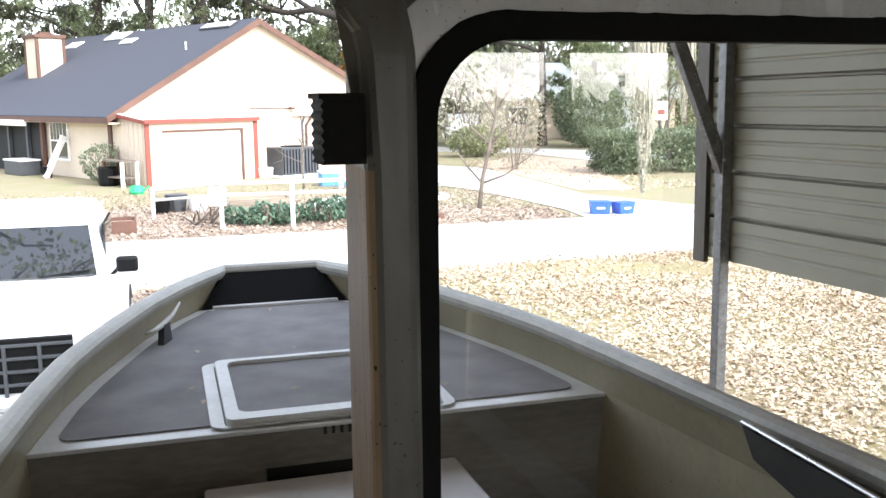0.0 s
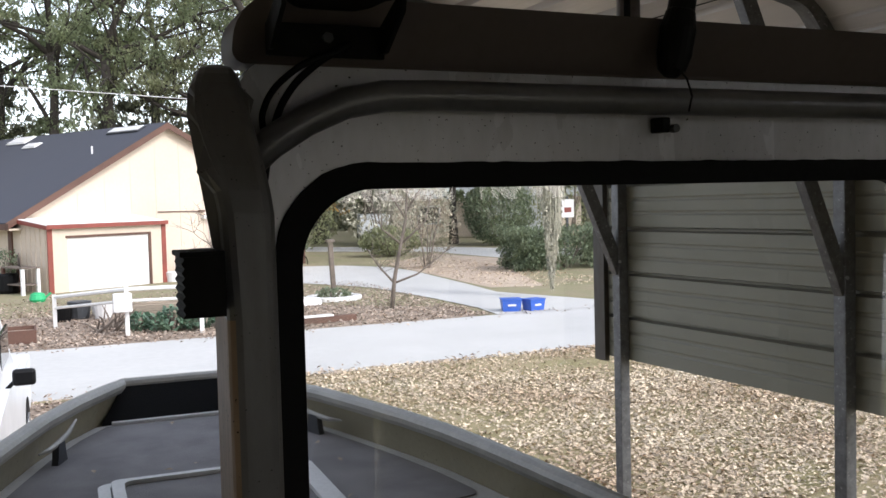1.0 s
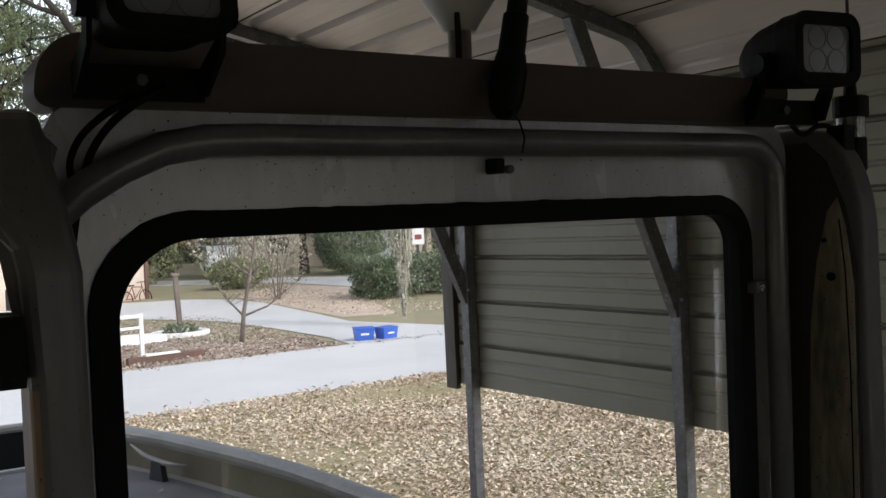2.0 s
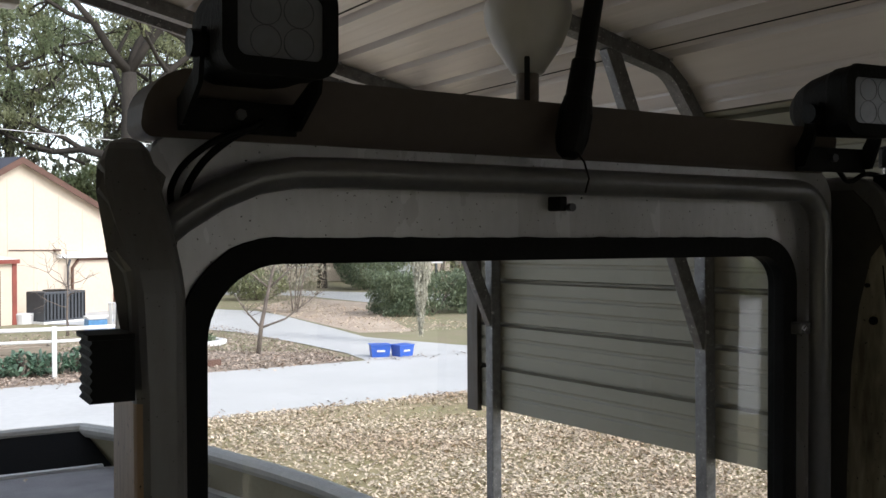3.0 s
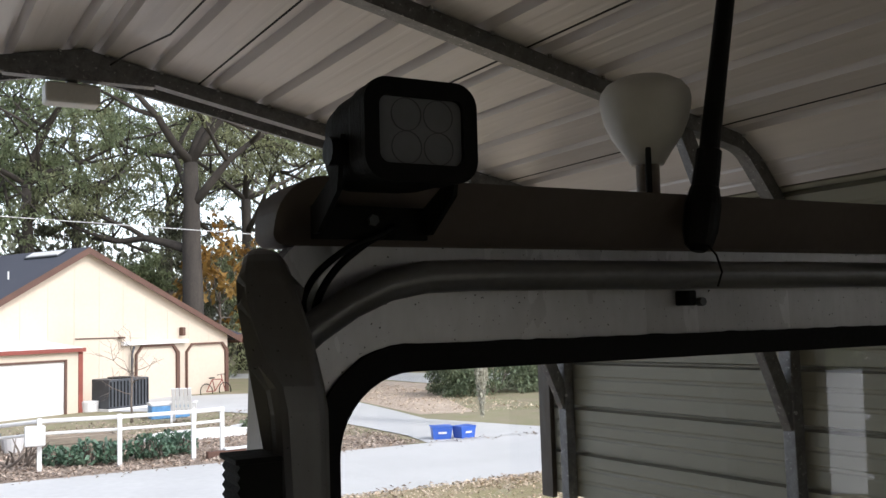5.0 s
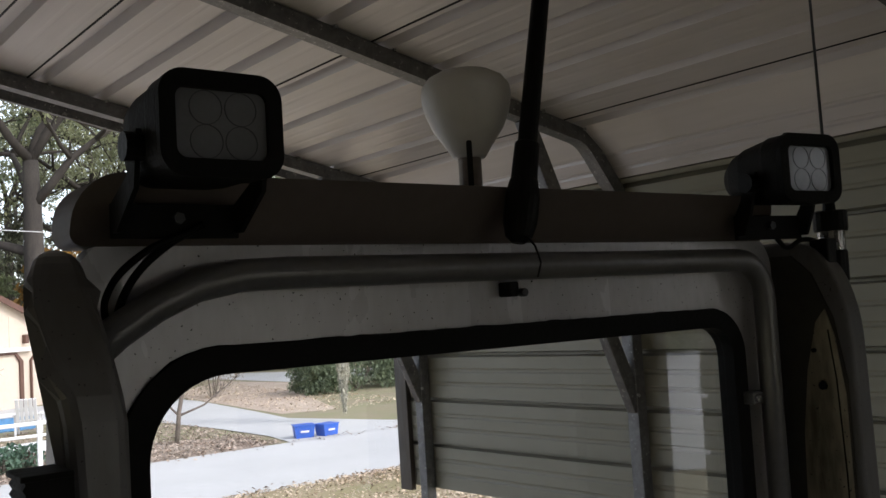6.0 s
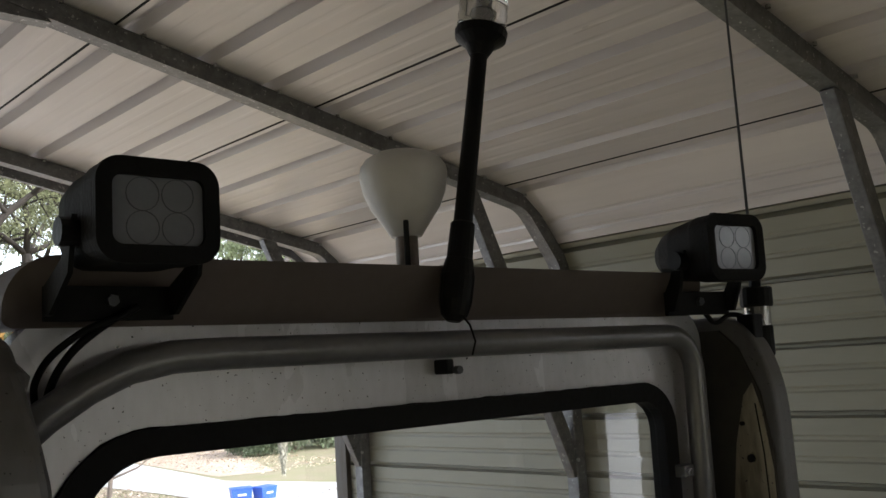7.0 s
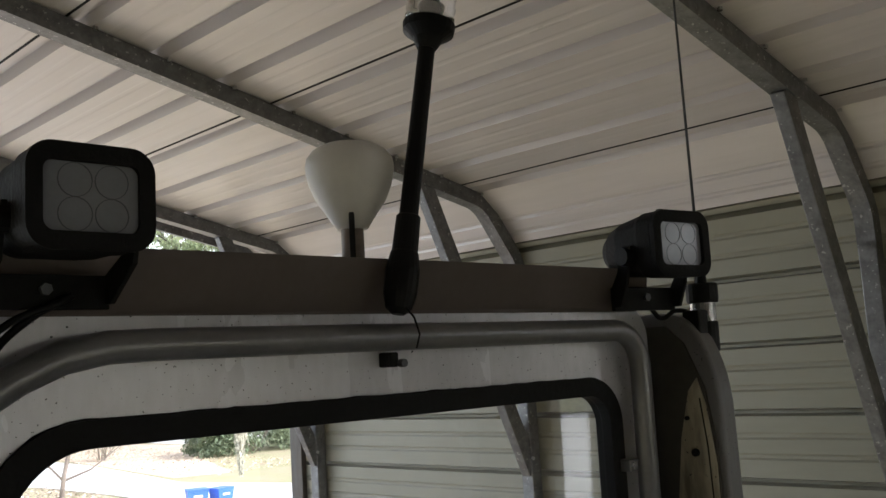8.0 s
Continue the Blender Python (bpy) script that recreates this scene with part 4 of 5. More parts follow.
ac = thing("air_conditioner", "dark grey outdoor air conditioning unit on a platform", "air conditioner", HOUSE @ pose(5.82, -2.4, 0))
part("cabinet", box(-0.85, 0.85, -0.5, 0.5, 0.33, 1.36, 0.03), GREYMETAL, ac)
for k in range(12):
    x = -0.78 + k * 0.142
    part("grille_slat", box(x - 0.014, x + 0.014, -0.53, -0.5, 0.40, 1.28), BLACK, ac)
part("fan_guard", lathe([(0.45, 1.36), (0.45, 1.40), (0.1, 1.42)], 18), BLACK, ac)
part("platform", box(-0.9, 0.9, -0.55, 0.55, 0.0, 0.33), WHITEPAINT, ac)
bin_pot = thing("white_pot", "white plastic pot beside the shed corner", "pot", HOUSE @ pose(4.75, -2.1, 0))
part("body", lathe([(0.26, 0.0), (0.33, 0.6), (0.3, 0.62)], 16), WHITEPL, bin_pot)

# ---- drive branch, beds ----
ground_sheet("pavement", [(10.1, 19.45), (11.5, 19.45), (14.6, 19.45), (13.8, 20.95), (12.45, 24.2), (12.74, 27.0), (13.2, 32.9), (13.1, 35.3), (11.8, 37.4), (9.67, 38.2), (6.0, 39.0), (5.0, 33.5), (7.84, 30.95), (9.12, 28.8), (9.71, 27.5), (10.17, 23.6), (10.3, 21)], 0.02, CONCRETE, "curving concrete branch of the driveway", "driveway")
ground_sheet("bed", [(-9, 19.5), (9.6, 19.5), (9.9, 21.5), (8.0, 23.0), (6.0, 25.0), (2.0, 25.5), (-9, 25.5)], 0.008, MULCH, "bed of brown leaf mulch and bare soil", "bed")
ground_sheet("bed_far", [(12.9, 25.5), (14.6, 25.0), (16.4, 30.6), (19.2, 37.0), (18.0, 42.5), (13.6, 37.0)], 0.008, SOIL, "leaf-covered bare soil slope", "bed")
ground_sheet("far_lane", [(9.0, 52.5), (18.6, 43.6), (19.3, 37.6), (24.0, 35.0), (40.0, 30.0), (40.0, 34.0), (25.0, 41.0), (20.7, 47.4), (10.0, 57.0)], 0.010, CONCRETE, "pale lane in front of the far house", "driveway")
ground_sheet("lawn_near", [(-40, -20), (40, -20), (40, 14.3), (-40, 14.3)], 0.006, LAWN, "lawn thick with fallen dry leaves", "lawn")

# bright sheet out of view, added for the glass to reflect
ground_sheet("rear_reflector", [(8, -13), (34, -36), (46, -28), (21, -4)], 0.014, CONCRETE, "unseen pale ground sheet added to brighten the windscreen reflection", "driveway")
ground_sheet("bed_near", [(-0.6, -2), (1.2, -2), (1.6, 9), (1.2, 14.1), (-0.6, 14.1)], 0.010, MULCH, "bare soil with grey-brown leaves beside the boat", "bed")
ground_sheet("parking_pad", [(-9, 4.5), (-0.6, 4.5), (-0.6, 14.3), (-9, 14.3)], 0.014, CONCRETE, "pale concrete pad under the parked truck", "driveway")

# unseen walls added behind and beside the camera to block and shape light
end = mirrored([(0.036, 2.0)] + section(0.036))
part("end_blocker", prism([(0.036, 0.0)] + end + [(-WIDTH - 0.036, 0.0), (-2.6, 0.0), (-2.6, 3.08), (-0.45, 3.08), (-0.45, 0.0)], -6.98, -6.88, "y"), BLOCKERWALL, carport, "unseen dark end wall added to block light, with a wide gap to admit some")
part("low_blocker", box(0.056, 0.10, -5.0, -2.95, 0.0, 2.12), BLOCKERWALL, carport, "unseen dark low wall added to block light from the right")
part("rear_wall", box(0.04, 0.10, -6.9, -5.24, 0.0, 3.42), BLOCKERWALL, carport, "unseen dark side wall added behind the siding to block light")


# ---- scattered leaves ----
def leaf_mesh(name, centres, sizes, mat, rng, flat=0.35, fold=0.25):
    """Many small folded leaves as one mesh."""
    n = len(centres)
    a = rng.uniform(0, 2 * math.pi, n)
    tilt = rng.normal(0, flat, (n, 2))
    u = np.stack([np.cos(a), np.sin(a), tilt[:, 0]], 1)
    v = np.stack([-np.sin(a), np.cos(a), tilt[:, 1]], 1)
    s = np.asarray(sizes)[:, None]
    up = np.array([0, 0, 1.0])
    c = np.asarray(centres)
    tip, tail = c + u * s, c - u * s
    l, r = c + v * s * 0.55 + up * s * fold, c - v * s * 0.55 + up * s * fold
    verts = np.stack([tail, l, tip, r], 1).reshape(-1, 3)
    base = np.arange(n)[:, None] * 4
    faces = np.concatenate([base + [0, 1, 2], base + [0, 2, 3]], 1).reshape(-1, 3)
    me = bpy.data.meshes.new(name)
    me.from_pydata(verts.tolist(), [], faces.tolist())
    me.materials.append(mat)
    return me


rng = np.random.default_rng(5)
PALELEAF = material("pale_dry_leaf", (0.64, 0.54, 0.40), 0.6, 0.0, 0.2, 0.5, 30, 0.1, second=(0.40, 0.29, 0.19), island=0.45)
n = 140000
xy = np.stack([rng.uniform(1.0, 15, n), 2.5 + 11.9 * rng.uniform(0, 1, n) ** 0.9, rng.uniform(0.012, 0.04, n)], 1)
patch = np.array([noise.noise(Vector((x * 0.35, y * 0.35, 0))) for x, y, _ in xy])
xy = xy[patch > rng.uniform(-0.75, 0.15, n)]
tagged(new("leaf_litter", leaf_mesh("leaf_litter", xy, rng.uniform(0.016, 0.040, len(xy)), PALELEAF, rng)), "thick scatter of dry tan leaves on the lawn", "leaves", kind="stuff")
n = 22000
xy = np.stack([rng.uniform(-7, 10, n), rng.triangular(19.55, 19.56, 31, n), rng.uniform(0.012, 0.05, n)], 1)
tagged(new("mulch_leaves", leaf_mesh("mulch_leaves", xy, rng.uniform(0.025, 0.055, n), LEAFDRY, rng)), "brown leaves scattered over the garden bed", "leaves", kind="stuff")
n = 1800
xy = np.stack([rng.uniform(13.2, 17.5, n), rng.uniform(24.8, 39, n), rng.uniform(0.012, 0.05, n)], 1)
tagged(new("slope_leaves", leaf_mesh("slope_leaves", xy, rng.uniform(0.03, 0.06, n), PALELEAF, rng)), "pale leaves scattered over bare soil", "leaves", kind="stuff")
n = 7000
xy = np.stack([rng.uniform(-0.7, 1.9, n), rng.uniform(4.5, 14.2, n), rng.uniform(0.014, 0.045, n)], 1)
tagged(new("bare_ground_leaves", leaf_mesh("bare_ground_leaves", xy, rng.uniform(0.022, 0.045, n), LEAFDRY, rng)), "grey-brown leaves on the bare ground beside the boat", "leaves", kind="stuff")
n = 500
xy = np.stack([rng.uniform(-4, 14, n), rng.choice([14.4, 19.4], n) + rng.normal(0, 0.25, n), rng.uniform(0.02, 0.04, n)], 1)
tagged(new("edge_leaves", leaf_mesh("edge_leaves", xy, rng.uniform(0.03, 0.06, n), LEAFDRY, rng)), "loose leaves along the driveway edges", "leaves", kind="stuff")
# leaves lying on the foredeck
deck_leaf = None
for k in range(14):
    y = rng.uniform(2.12, 3.6)
    w = float(np.interp(y, [q for q, _ in HALF], [q for _, q in HALF])) - 0.16
    x = rng.uniform(-w, w)
    z = 1.966 if not (abs(x) < 0.41 and y < 2.76) else 1.99
    m = BOAT @ pose(x, y, z, rng.uniform(-15, 15), rng.uniform(-15, 15), rng.uniform(0, 360))
    if deck_leaf is None:
        me = leaf_mesh("fallen_leaf", np.zeros((1, 3)), np.array([0.019]), PALELEAF, rng, 0.1, 0.2)
        deck_leaf = tagged(new("fallen_leaf", me), "single dry leaf fallen on the boat deck", "leaf", "leaves on the deck")
        deck_leaf.matrix_world = m
    else:
        copy_thing(deck_leaf, m)

# step box below the foredeck and side locker
step = thing("step_box", "pale moulded step box in front of the foredeck", "box", pose(0.435, 1.62, 1.381))
part("body", box(-0.38, 0.38, -0.32, 0.32, 0, 0.38, 0.02), HULLEDGE, step)
part("lid", box(-0.395, 0.395, -0.335, 0.335, 0.385, 0.42, 0.012), WHITEPL, step)
locker = thing("side_locker", "dark side pocket panel with metal edge under the gunwale", "locker", pose(1.345, 0.55, 1.385))
part("panel", prism([(0.60, 0.735), (0.55, 0.665), (0.38, 0.63), (-0.2, 0.50), (-0.75, 0.45), (-0.75, 0.0), (-0.9, 0.0), (-0.9, 0.70)], -0.02, 0.0, "x"), DARKPANEL, locker)
part("edge_strip", tube([(-0.012, 0.61, 0.742), (-0.012, 0.3, 0.735), (-0.012, -0.3, 0.72), (-0.012, -0.9, 0.70)], 0.006, 8), STEEL, locker)


# ---- pickup truck ----
def loft(loops):
    bm = bmesh.new()
    rings = [[bm.verts.new(p) for p in loop] for loop in loops]
    for a, b in zip(rings, rings[1:]):
        for k in range(len(a)):
            bm.faces.new((a[k], a[(k + 1) % len(a)], b[(k + 1) % len(b)], b[k]))
    bm.faces.new(rings[0][::-1])
    bm.faces.new(rings[-1])
    return bm


truck = thing("pickup_truck", "white older pickup truck parked facing the carport", "truck", pose(-1.40, 6.72, 0, 0, 0, -2) @ Matrix.Diagonal((1, 1, 1.02, 1)))
bm = prism([(0.06, 0.45), (0.06, 1.12), (0.16, 1.19), (1.40, 1.27), (1.50, 1.28), (3.25, 1.28), (3.35, 1.10), (5.2, 1.08), (5.2, 0.5)], -0.96, 0.96, "x", 0.05)
part("body", bm, CARWHITE, truck)
hood = loft([[(-0.86, 0.10, 1.185), (0.86, 0.10, 1.185), (0.86, 0.12, 1.12), (-0.86, 0.12, 1.12)],
             [(-0.86, 0.30, 1.21), (0.86, 0.30, 1.21), (0.86, 0.30, 1.12), (-0.86, 0.30, 1.12)],
             [(-0.86, 1.40, 1.32), (0.86, 1.40, 1.32), (0.86, 1.40, 1.18), (-0.86, 1.40, 1.18)]])
round_edges(hood, 0.02)
part("hood", hood, CARWHITE, truck)
cab = loft([[(-0.90, 1.42, 1.28), (0.90, 1.42, 1.28), (0.90, 3.25, 1.28), (-0.90, 3.25, 1.28)],
            [(-0.80, 1.98, 1.76), (0.80, 1.98, 1.76), (0.80, 3.14, 1.76), (-0.80, 3.14, 1.76)],
            [(-0.74, 2.08, 1.86), (0.74, 2.08, 1.86), (0.74, 3.06, 1.86), (-0.74, 3.06, 1.86)],
            [(-0.60, 2.25, 1.90), (0.60, 2.25, 1.90), (0.60, 2.92, 1.90), (-0.60, 2.92, 1.90)]])
round_edges(cab, 0.03)
part("cab", cab, CARWHITE, truck)
g = bmesh.new()
ws = [(-0.83, 1.452, 1.335), (0.83, 1.452, 1.335), (0.745, 1.915, 1.725), (-0.745, 1.915, 1.725)]
d = Vector((0, -0.012, 0.012))
lo, hi = [g.verts.new(p) for p in ws], [g.verts.new(Vector(p) + d) for p in ws]
for k in range(4):
    g.faces.new((lo[k], lo[(k + 1) % 4], hi[(k + 1) % 4], hi[k]))
g.faces.new(lo[::-1])
g.faces.new(hi)
wind = part("windscreen", g, DARKGLASS, truck, "dark windscreen reflecting trees")
for x in (-0.4, 0.35):
    part("wiper", tube([(x, 1.42, 1.35), (x + 0.42, 1.46, 1.385)], 0.008, 6), BLACK, wind)
for s in (-1, 1):
    part("side_mirror", box(s * 1.08 - 0.10, s * 1.08 + 0.10, 1.72, 1.80, 1.30, 1.45, 0.03), BLACK, truck, "black door mirror")
    part("mirror_bracket", tube([(s * 0.90, 1.80, 1.24), (s * 1.02, 1.78, 1.36)], 0.02, 6), BLACK, truck)
    part("side_window", box(s * 0.865 - 0.012, s * 0.865 + 0.012, 2.05, 3.0, 1.36, 1.72), DARKGLASS, truck)
    part("headlight", box(s * 0.85 - 0.10, s * 0.85 + 0.10, 0.03, 0.10, 0.78, 1.03, 0.02), CLEAR, truck)
    for y in (0.95, 4.15):
        wheel = part("wheel", tube([(s * 0.74, y, 0.37), (s * 0.97, y, 0.37)], 0.37, 24), RUBBER, truck)
        part("hub", tube([(s * 0.965, y, 0.37), (s * 0.985, y, 0.37)], 0.2, 16), STEEL, wheel)
grille = part("grille", box(-0.74, 0.74, 0.035, 0.08, 0.72, 1.14, 0.01), BLACK, truck)
for k in range(4):
    z = 0.79 + k * 0.10
    part("grille_bar", box(-0.74, 0.74, 0.012, 0.04, z - 0.012, z + 0.012, 0.004), GREYMETAL, grille)
for x in (-0.5, -0.25, 0.0, 0.25, 0.5):
    part("grille_bar", box(x - 0.014, x + 0.014, 0.008, 0.04, 0.70, 1.09, 0.004), GREYMETAL, grille)
badge = part("badge", lathe([(0.085, 0.0), (0.09, 0.008), (0.08, 0.014)], 24), STEEL, grille, "plain oval badge")
badge.matrix_basis = Matrix.Translation((0, 0.012, 0.90)) @ pose(0, 0, 0, 90, 0, 0) @ Matrix.Diagonal((1.4, 0.55, 1, 1))
part("bumper", box(-0.98, 0.98, -0.10, 0.06, 0.40, 0.62, 0.03), STEEL, truck)


# ---- trees and shrubs ----
def limb(bm, p, d, r, length, depth, rng, tips):
    """One tapered limb with a bend, and smaller limbs from it."""
    pts, rad, q, e = [p], [r], p.copy(), d.copy()
    for k in range(4):
        e = (e + Vector(rng.normal(0, 0.16, 3))).normalized()
        q = q + e * length / 4
        pts.append(q.copy())
        rad.append(r * (1 - 0.16 * (k + 1)))
    tube(pts, rad, 8 if depth > 1 else 5, bm)
    if depth == 0:
        tips.append((pts[2], length * 0.45))
        tips.append((q, length * 0.5))
        return
    if depth < 3:
        tips.append((q, length * 0.3))
    for k in range(3 if depth > 1 else 4):
        side = Vector((rng.normal(), rng.normal(), rng.normal() * 0.5 + 0.15)).normalized()
        nd = (e * 0.55 + side * 0.75).normalized()
        start = pts[int(rng.integers(2, 5))]
        limb(bm, start, nd, r * 0.52, length * rng.uniform(0.6, 0.8), depth - 1, rng, tips)


def tree(name, x, y, h, r, seed, mat, leaves, size, label, lean=(0, 0), bare=False, category="tree", depth=3):
    rng = np.random.default_rng(seed)
    t = thing(name, label, category, pose(x, y, -0.05))
    bm, tips = bmesh.new(), []
    p, pts, rad = Vector((0, 0, 0)), [], []
    steps = 5
    for k in range(steps + 1):
        f = k / steps
        pts.append(Vector((lean[0] * f * h * 0.45 + rng.normal(0, 0.02) * h * 0.1, lean[1] * f * h * 0.45, f * h * 0.45)))
        rad.append(r * (1.35 if k == 0 else 1 - 0.42 * f))
    tube(pts, rad, 12, bm)
    for k in range(5):
        a = 2 * math.pi * k / 5 + rng.uniform(-0.4, 0.4)
        nd = Vector((math.cos(a) * 0.8, math.sin(a) * 0.8, rng.uniform(0.35, 1.0))).normalized()
        limb(bm, pts[-1 - (k % 3)], nd, r * 0.42, h * 0.24, depth - 1, rng, tips)
    limb(bm, pts[-1], Vector((0, 0, 1)), r * 0.5, h * 0.26, depth - 1, rng, tips)
    part("trunk", bm, BARK if r > 0.12 else TWIG, t, smooth=True)
    if not bare:
        idx = rng.integers(0, len(tips), leaves)
        c = np.array([tips[i][0] for i in idx]) + rng.normal(0, 1, (leaves, 3)) * np.array([tips[i][1] for i in idx])[:, None] * np.array([0.27, 0.27, 0.15])
        me = leaf_mesh("crown", c, rng.uniform(0.6, 1.2, leaves) * size, mat, rng, 0.9, 0.15)
        ob = new("crown", me)
        ob.parent = t
    return t


def shrub(name, x, y, sx, sy, sz, seed, mat, leaves, size, label, category="shrub", boxy=False):
    rng = np.random.default_rng(seed)
    t = thing(name, label, category, pose(x, y, 0))
    bm = bmesh.new()
    for k in range(7):
        a = rng.uniform(0, 2 * math.pi)
        tube([(0.1 * math.cos(a), 0.1 * math.sin(a), -0.02), (0.3 * sx * math.cos(a), 0.3 * sy * math.sin(a), sz * 0.45), (0.6 * sx * math.cos(a), 0.6 * sy * math.sin(a), sz * 0.8)], [0.03, 0.02, 0.008], 5, bm)
    part("woody_base", bm, TWIG, t)
    d = rng.normal(0, 1, (leaves, 3))
    d /= np.linalg.norm(d, axis=1)[:, None]
    if boxy:
        d = np.sign(d) * np.abs(d) ** 0.5
        d /= np.abs(d).max(1)[:, None] ** 0.6
        d[:, 2] = rng.uniform(-1, 0.95, leaves)
    lump = np.array([1 + 0.22 * noise.noise(Vector(q * 2.2 + seed)) for q in d])
    c = d * (rng.uniform(0.55, 1.0, leaves) ** 0.5 * lump)[:, None] * np.array([sx, sy, sz / 2]) + np.array([0, 0, sz / 2])
    c = c[c[:, 2] > 0.03]
    ob = new("foliage", leaf_mesh("foliage", c, rng.uniform(0.6, 1.2, len(c)) * size, mat, rng, 0.8, 0.2))
    ob.parent = t
    return t


OAK = "tall live oak with grey bark and thin green crown"
for k, (x, y, h, r) in enumerate(((10.8, 47.0, 25, 0.62), (3.4, 51.0, 23, 0.40), (0.8, 53.0, 24, 0.34), (-7.6, 52.0, 22, 0.28), (6.8, 60.0, 25, 0.40), (-2.0, 61.0, 24, 0.40),
                                  (16.5, 57.0, 24, 0.45), (22.5, 50.0, 20, 0.24), (29.0, 56.0, 23, 0.28), (14.0, 68.0, 26, 0.4), (-12.0, 58.0, 24, 0.45), (36.0, 50.0, 22, 0.4), (24.0, 70.0, 26, 0.45), (40.0, 66.0, 25, 0.45), (24.5, 35.0, 15, 0.35))):
    tree("oak_tree", x, y, h, r, 20 + k, OAKLEAF if k % 3 else LIGHTLEAF, 13000, 0.10, OAK if k else "tall oak with thick bare trunk behind the house")
tree("oak_tree", -7.0, 8.0, 20, 0.32, 47, OAKLEAF, 9000, 0.05, "oak standing beside the parked truck")
for k, (x, y) in enumerate(((1.0, -21.0), (5.5, -24.0), (9.5, -20.0), (13.0, -27.0))):
    tree("oak_tree", x, y, 17, 0.35, 170 + k, OAKLEAF, 7000, 0.13, "oak standing behind the carport")
for k, (x, y, h) in enumerate(((-9.0, 54.0, 9.5), (-4.0, 57.0, 11), (0.5, 58.0, 9), (5.0, 55.0, 10.5), (8.5, 53.0, 9), (13.5, 58.0, 11), (17.5, 51.5, 8), (20.0, 54.0, 9), (25.0, 48.5, 8.5), (31.0, 50.0, 9), (36.0, 56.0, 10))):
    tree("understory_tree", x, y, h, 0.09, 130 + k, WOODLEAF if k % 2 else OAKLEAF, 6500, 0.10, "smaller leafy tree among the oaks")
tree("orange_tree", 13.0, 50.0, 9, 0.12, 77, AUTUMN, 1100, 0.2, "small tree with orange autumn leaves")
# out-of-view oaks added to cut sun and sky light from the right
for k, (x, y) in enumerate(((9.5, -10.0), (14.5, -7.0))):
    tree("oak_tree", x, y, 15, 0.32, 190 + k, OAKLEAF, 8000, 0.12, "unseen oak added to shade the lawn right of the carport")
n = 9000
c = np.stack([rng.uniform(-25, 45, n), rng.uniform(-42, -30, n), np.abs(rng.normal(0, 1.1, n))], 1)
tagged(new("rear_woods", leaf_mesh("rear_woods", c, rng.uniform(0.25, 0.5, n), LIGHTLEAF, rng, 0.9, 0.15)), "band of green woods behind the carport", "woods", kind="stuff")
n = 70000
c = np.stack([rng.uniform(-40, 75, n), rng.uniform(74, 96, n), np.abs(rng.normal(0, 5.5, n))], 1)
low = np.array([noise.noise(Vector((x * 0.12, y * 0.12, z * 0.2))) for x, y, z in c])
c = c[low > -0.22]
n = len(c)
tagged(new("far_woods", leaf_mesh("far_woods", c, rng.uniform(0.16, 0.36, n), WOODLEAF, rng, 0.9, 0.15)), "distant band of green woods behind the houses", "woods", kind="stuff")
shrub("hedge", 18.9, 30.8, 2.6, 1.1, 1.75, 3, BUSHLEAF, 17000, 0.06, "clipped dark green hedge beside the lawn", "hedge", True)
shrub("round_bush", 24.0, 47.0, 2.0, 1.8, 3.9, 4, BUSHLEAF, 9000, 0.08, "large rounded dark green bush")
shrub("low_bush", 15.6, 42.0, 1.6, 1.2, 1.5, 6, LIGHTLEAF, 2600, 0.08, "low yellow-green bush by the far house")
shrub("low_bush", 10.0, 41.5, 1.2, 1.0, 1.1, 8, BUSHLEAF, 1800, 0.08, "low dark bush beside the driveway")
shrub("grey_shrub", 14.2, 34.0, 1.35, 1.4, 3.3, 9, DRYTWIG, 2600, 0.036, "thin grey-brown leafless shrub")
shrub("wall_shrub", -1.35, 33.9, 0.75, 0.6, 1.45, 10, BUSHLEAF, 1500, 0.045, "small wispy shrub against the house wall")
for k, (x, y, h) in enumerate(((17.0, 47.0, 4.8), (28.0, 46.0, 5.0), (13.0, 50.0, 3.0), (20.0, 49.0, 4.2), (31.0, 44.0, 3.6))):
    shrub("far_bush", x, y, 2.4, 1.4, h, 30 + k, LIGHTLEAF if k % 3 else MOSS, 1500, 0.10, "rounded bush in front of the far house")


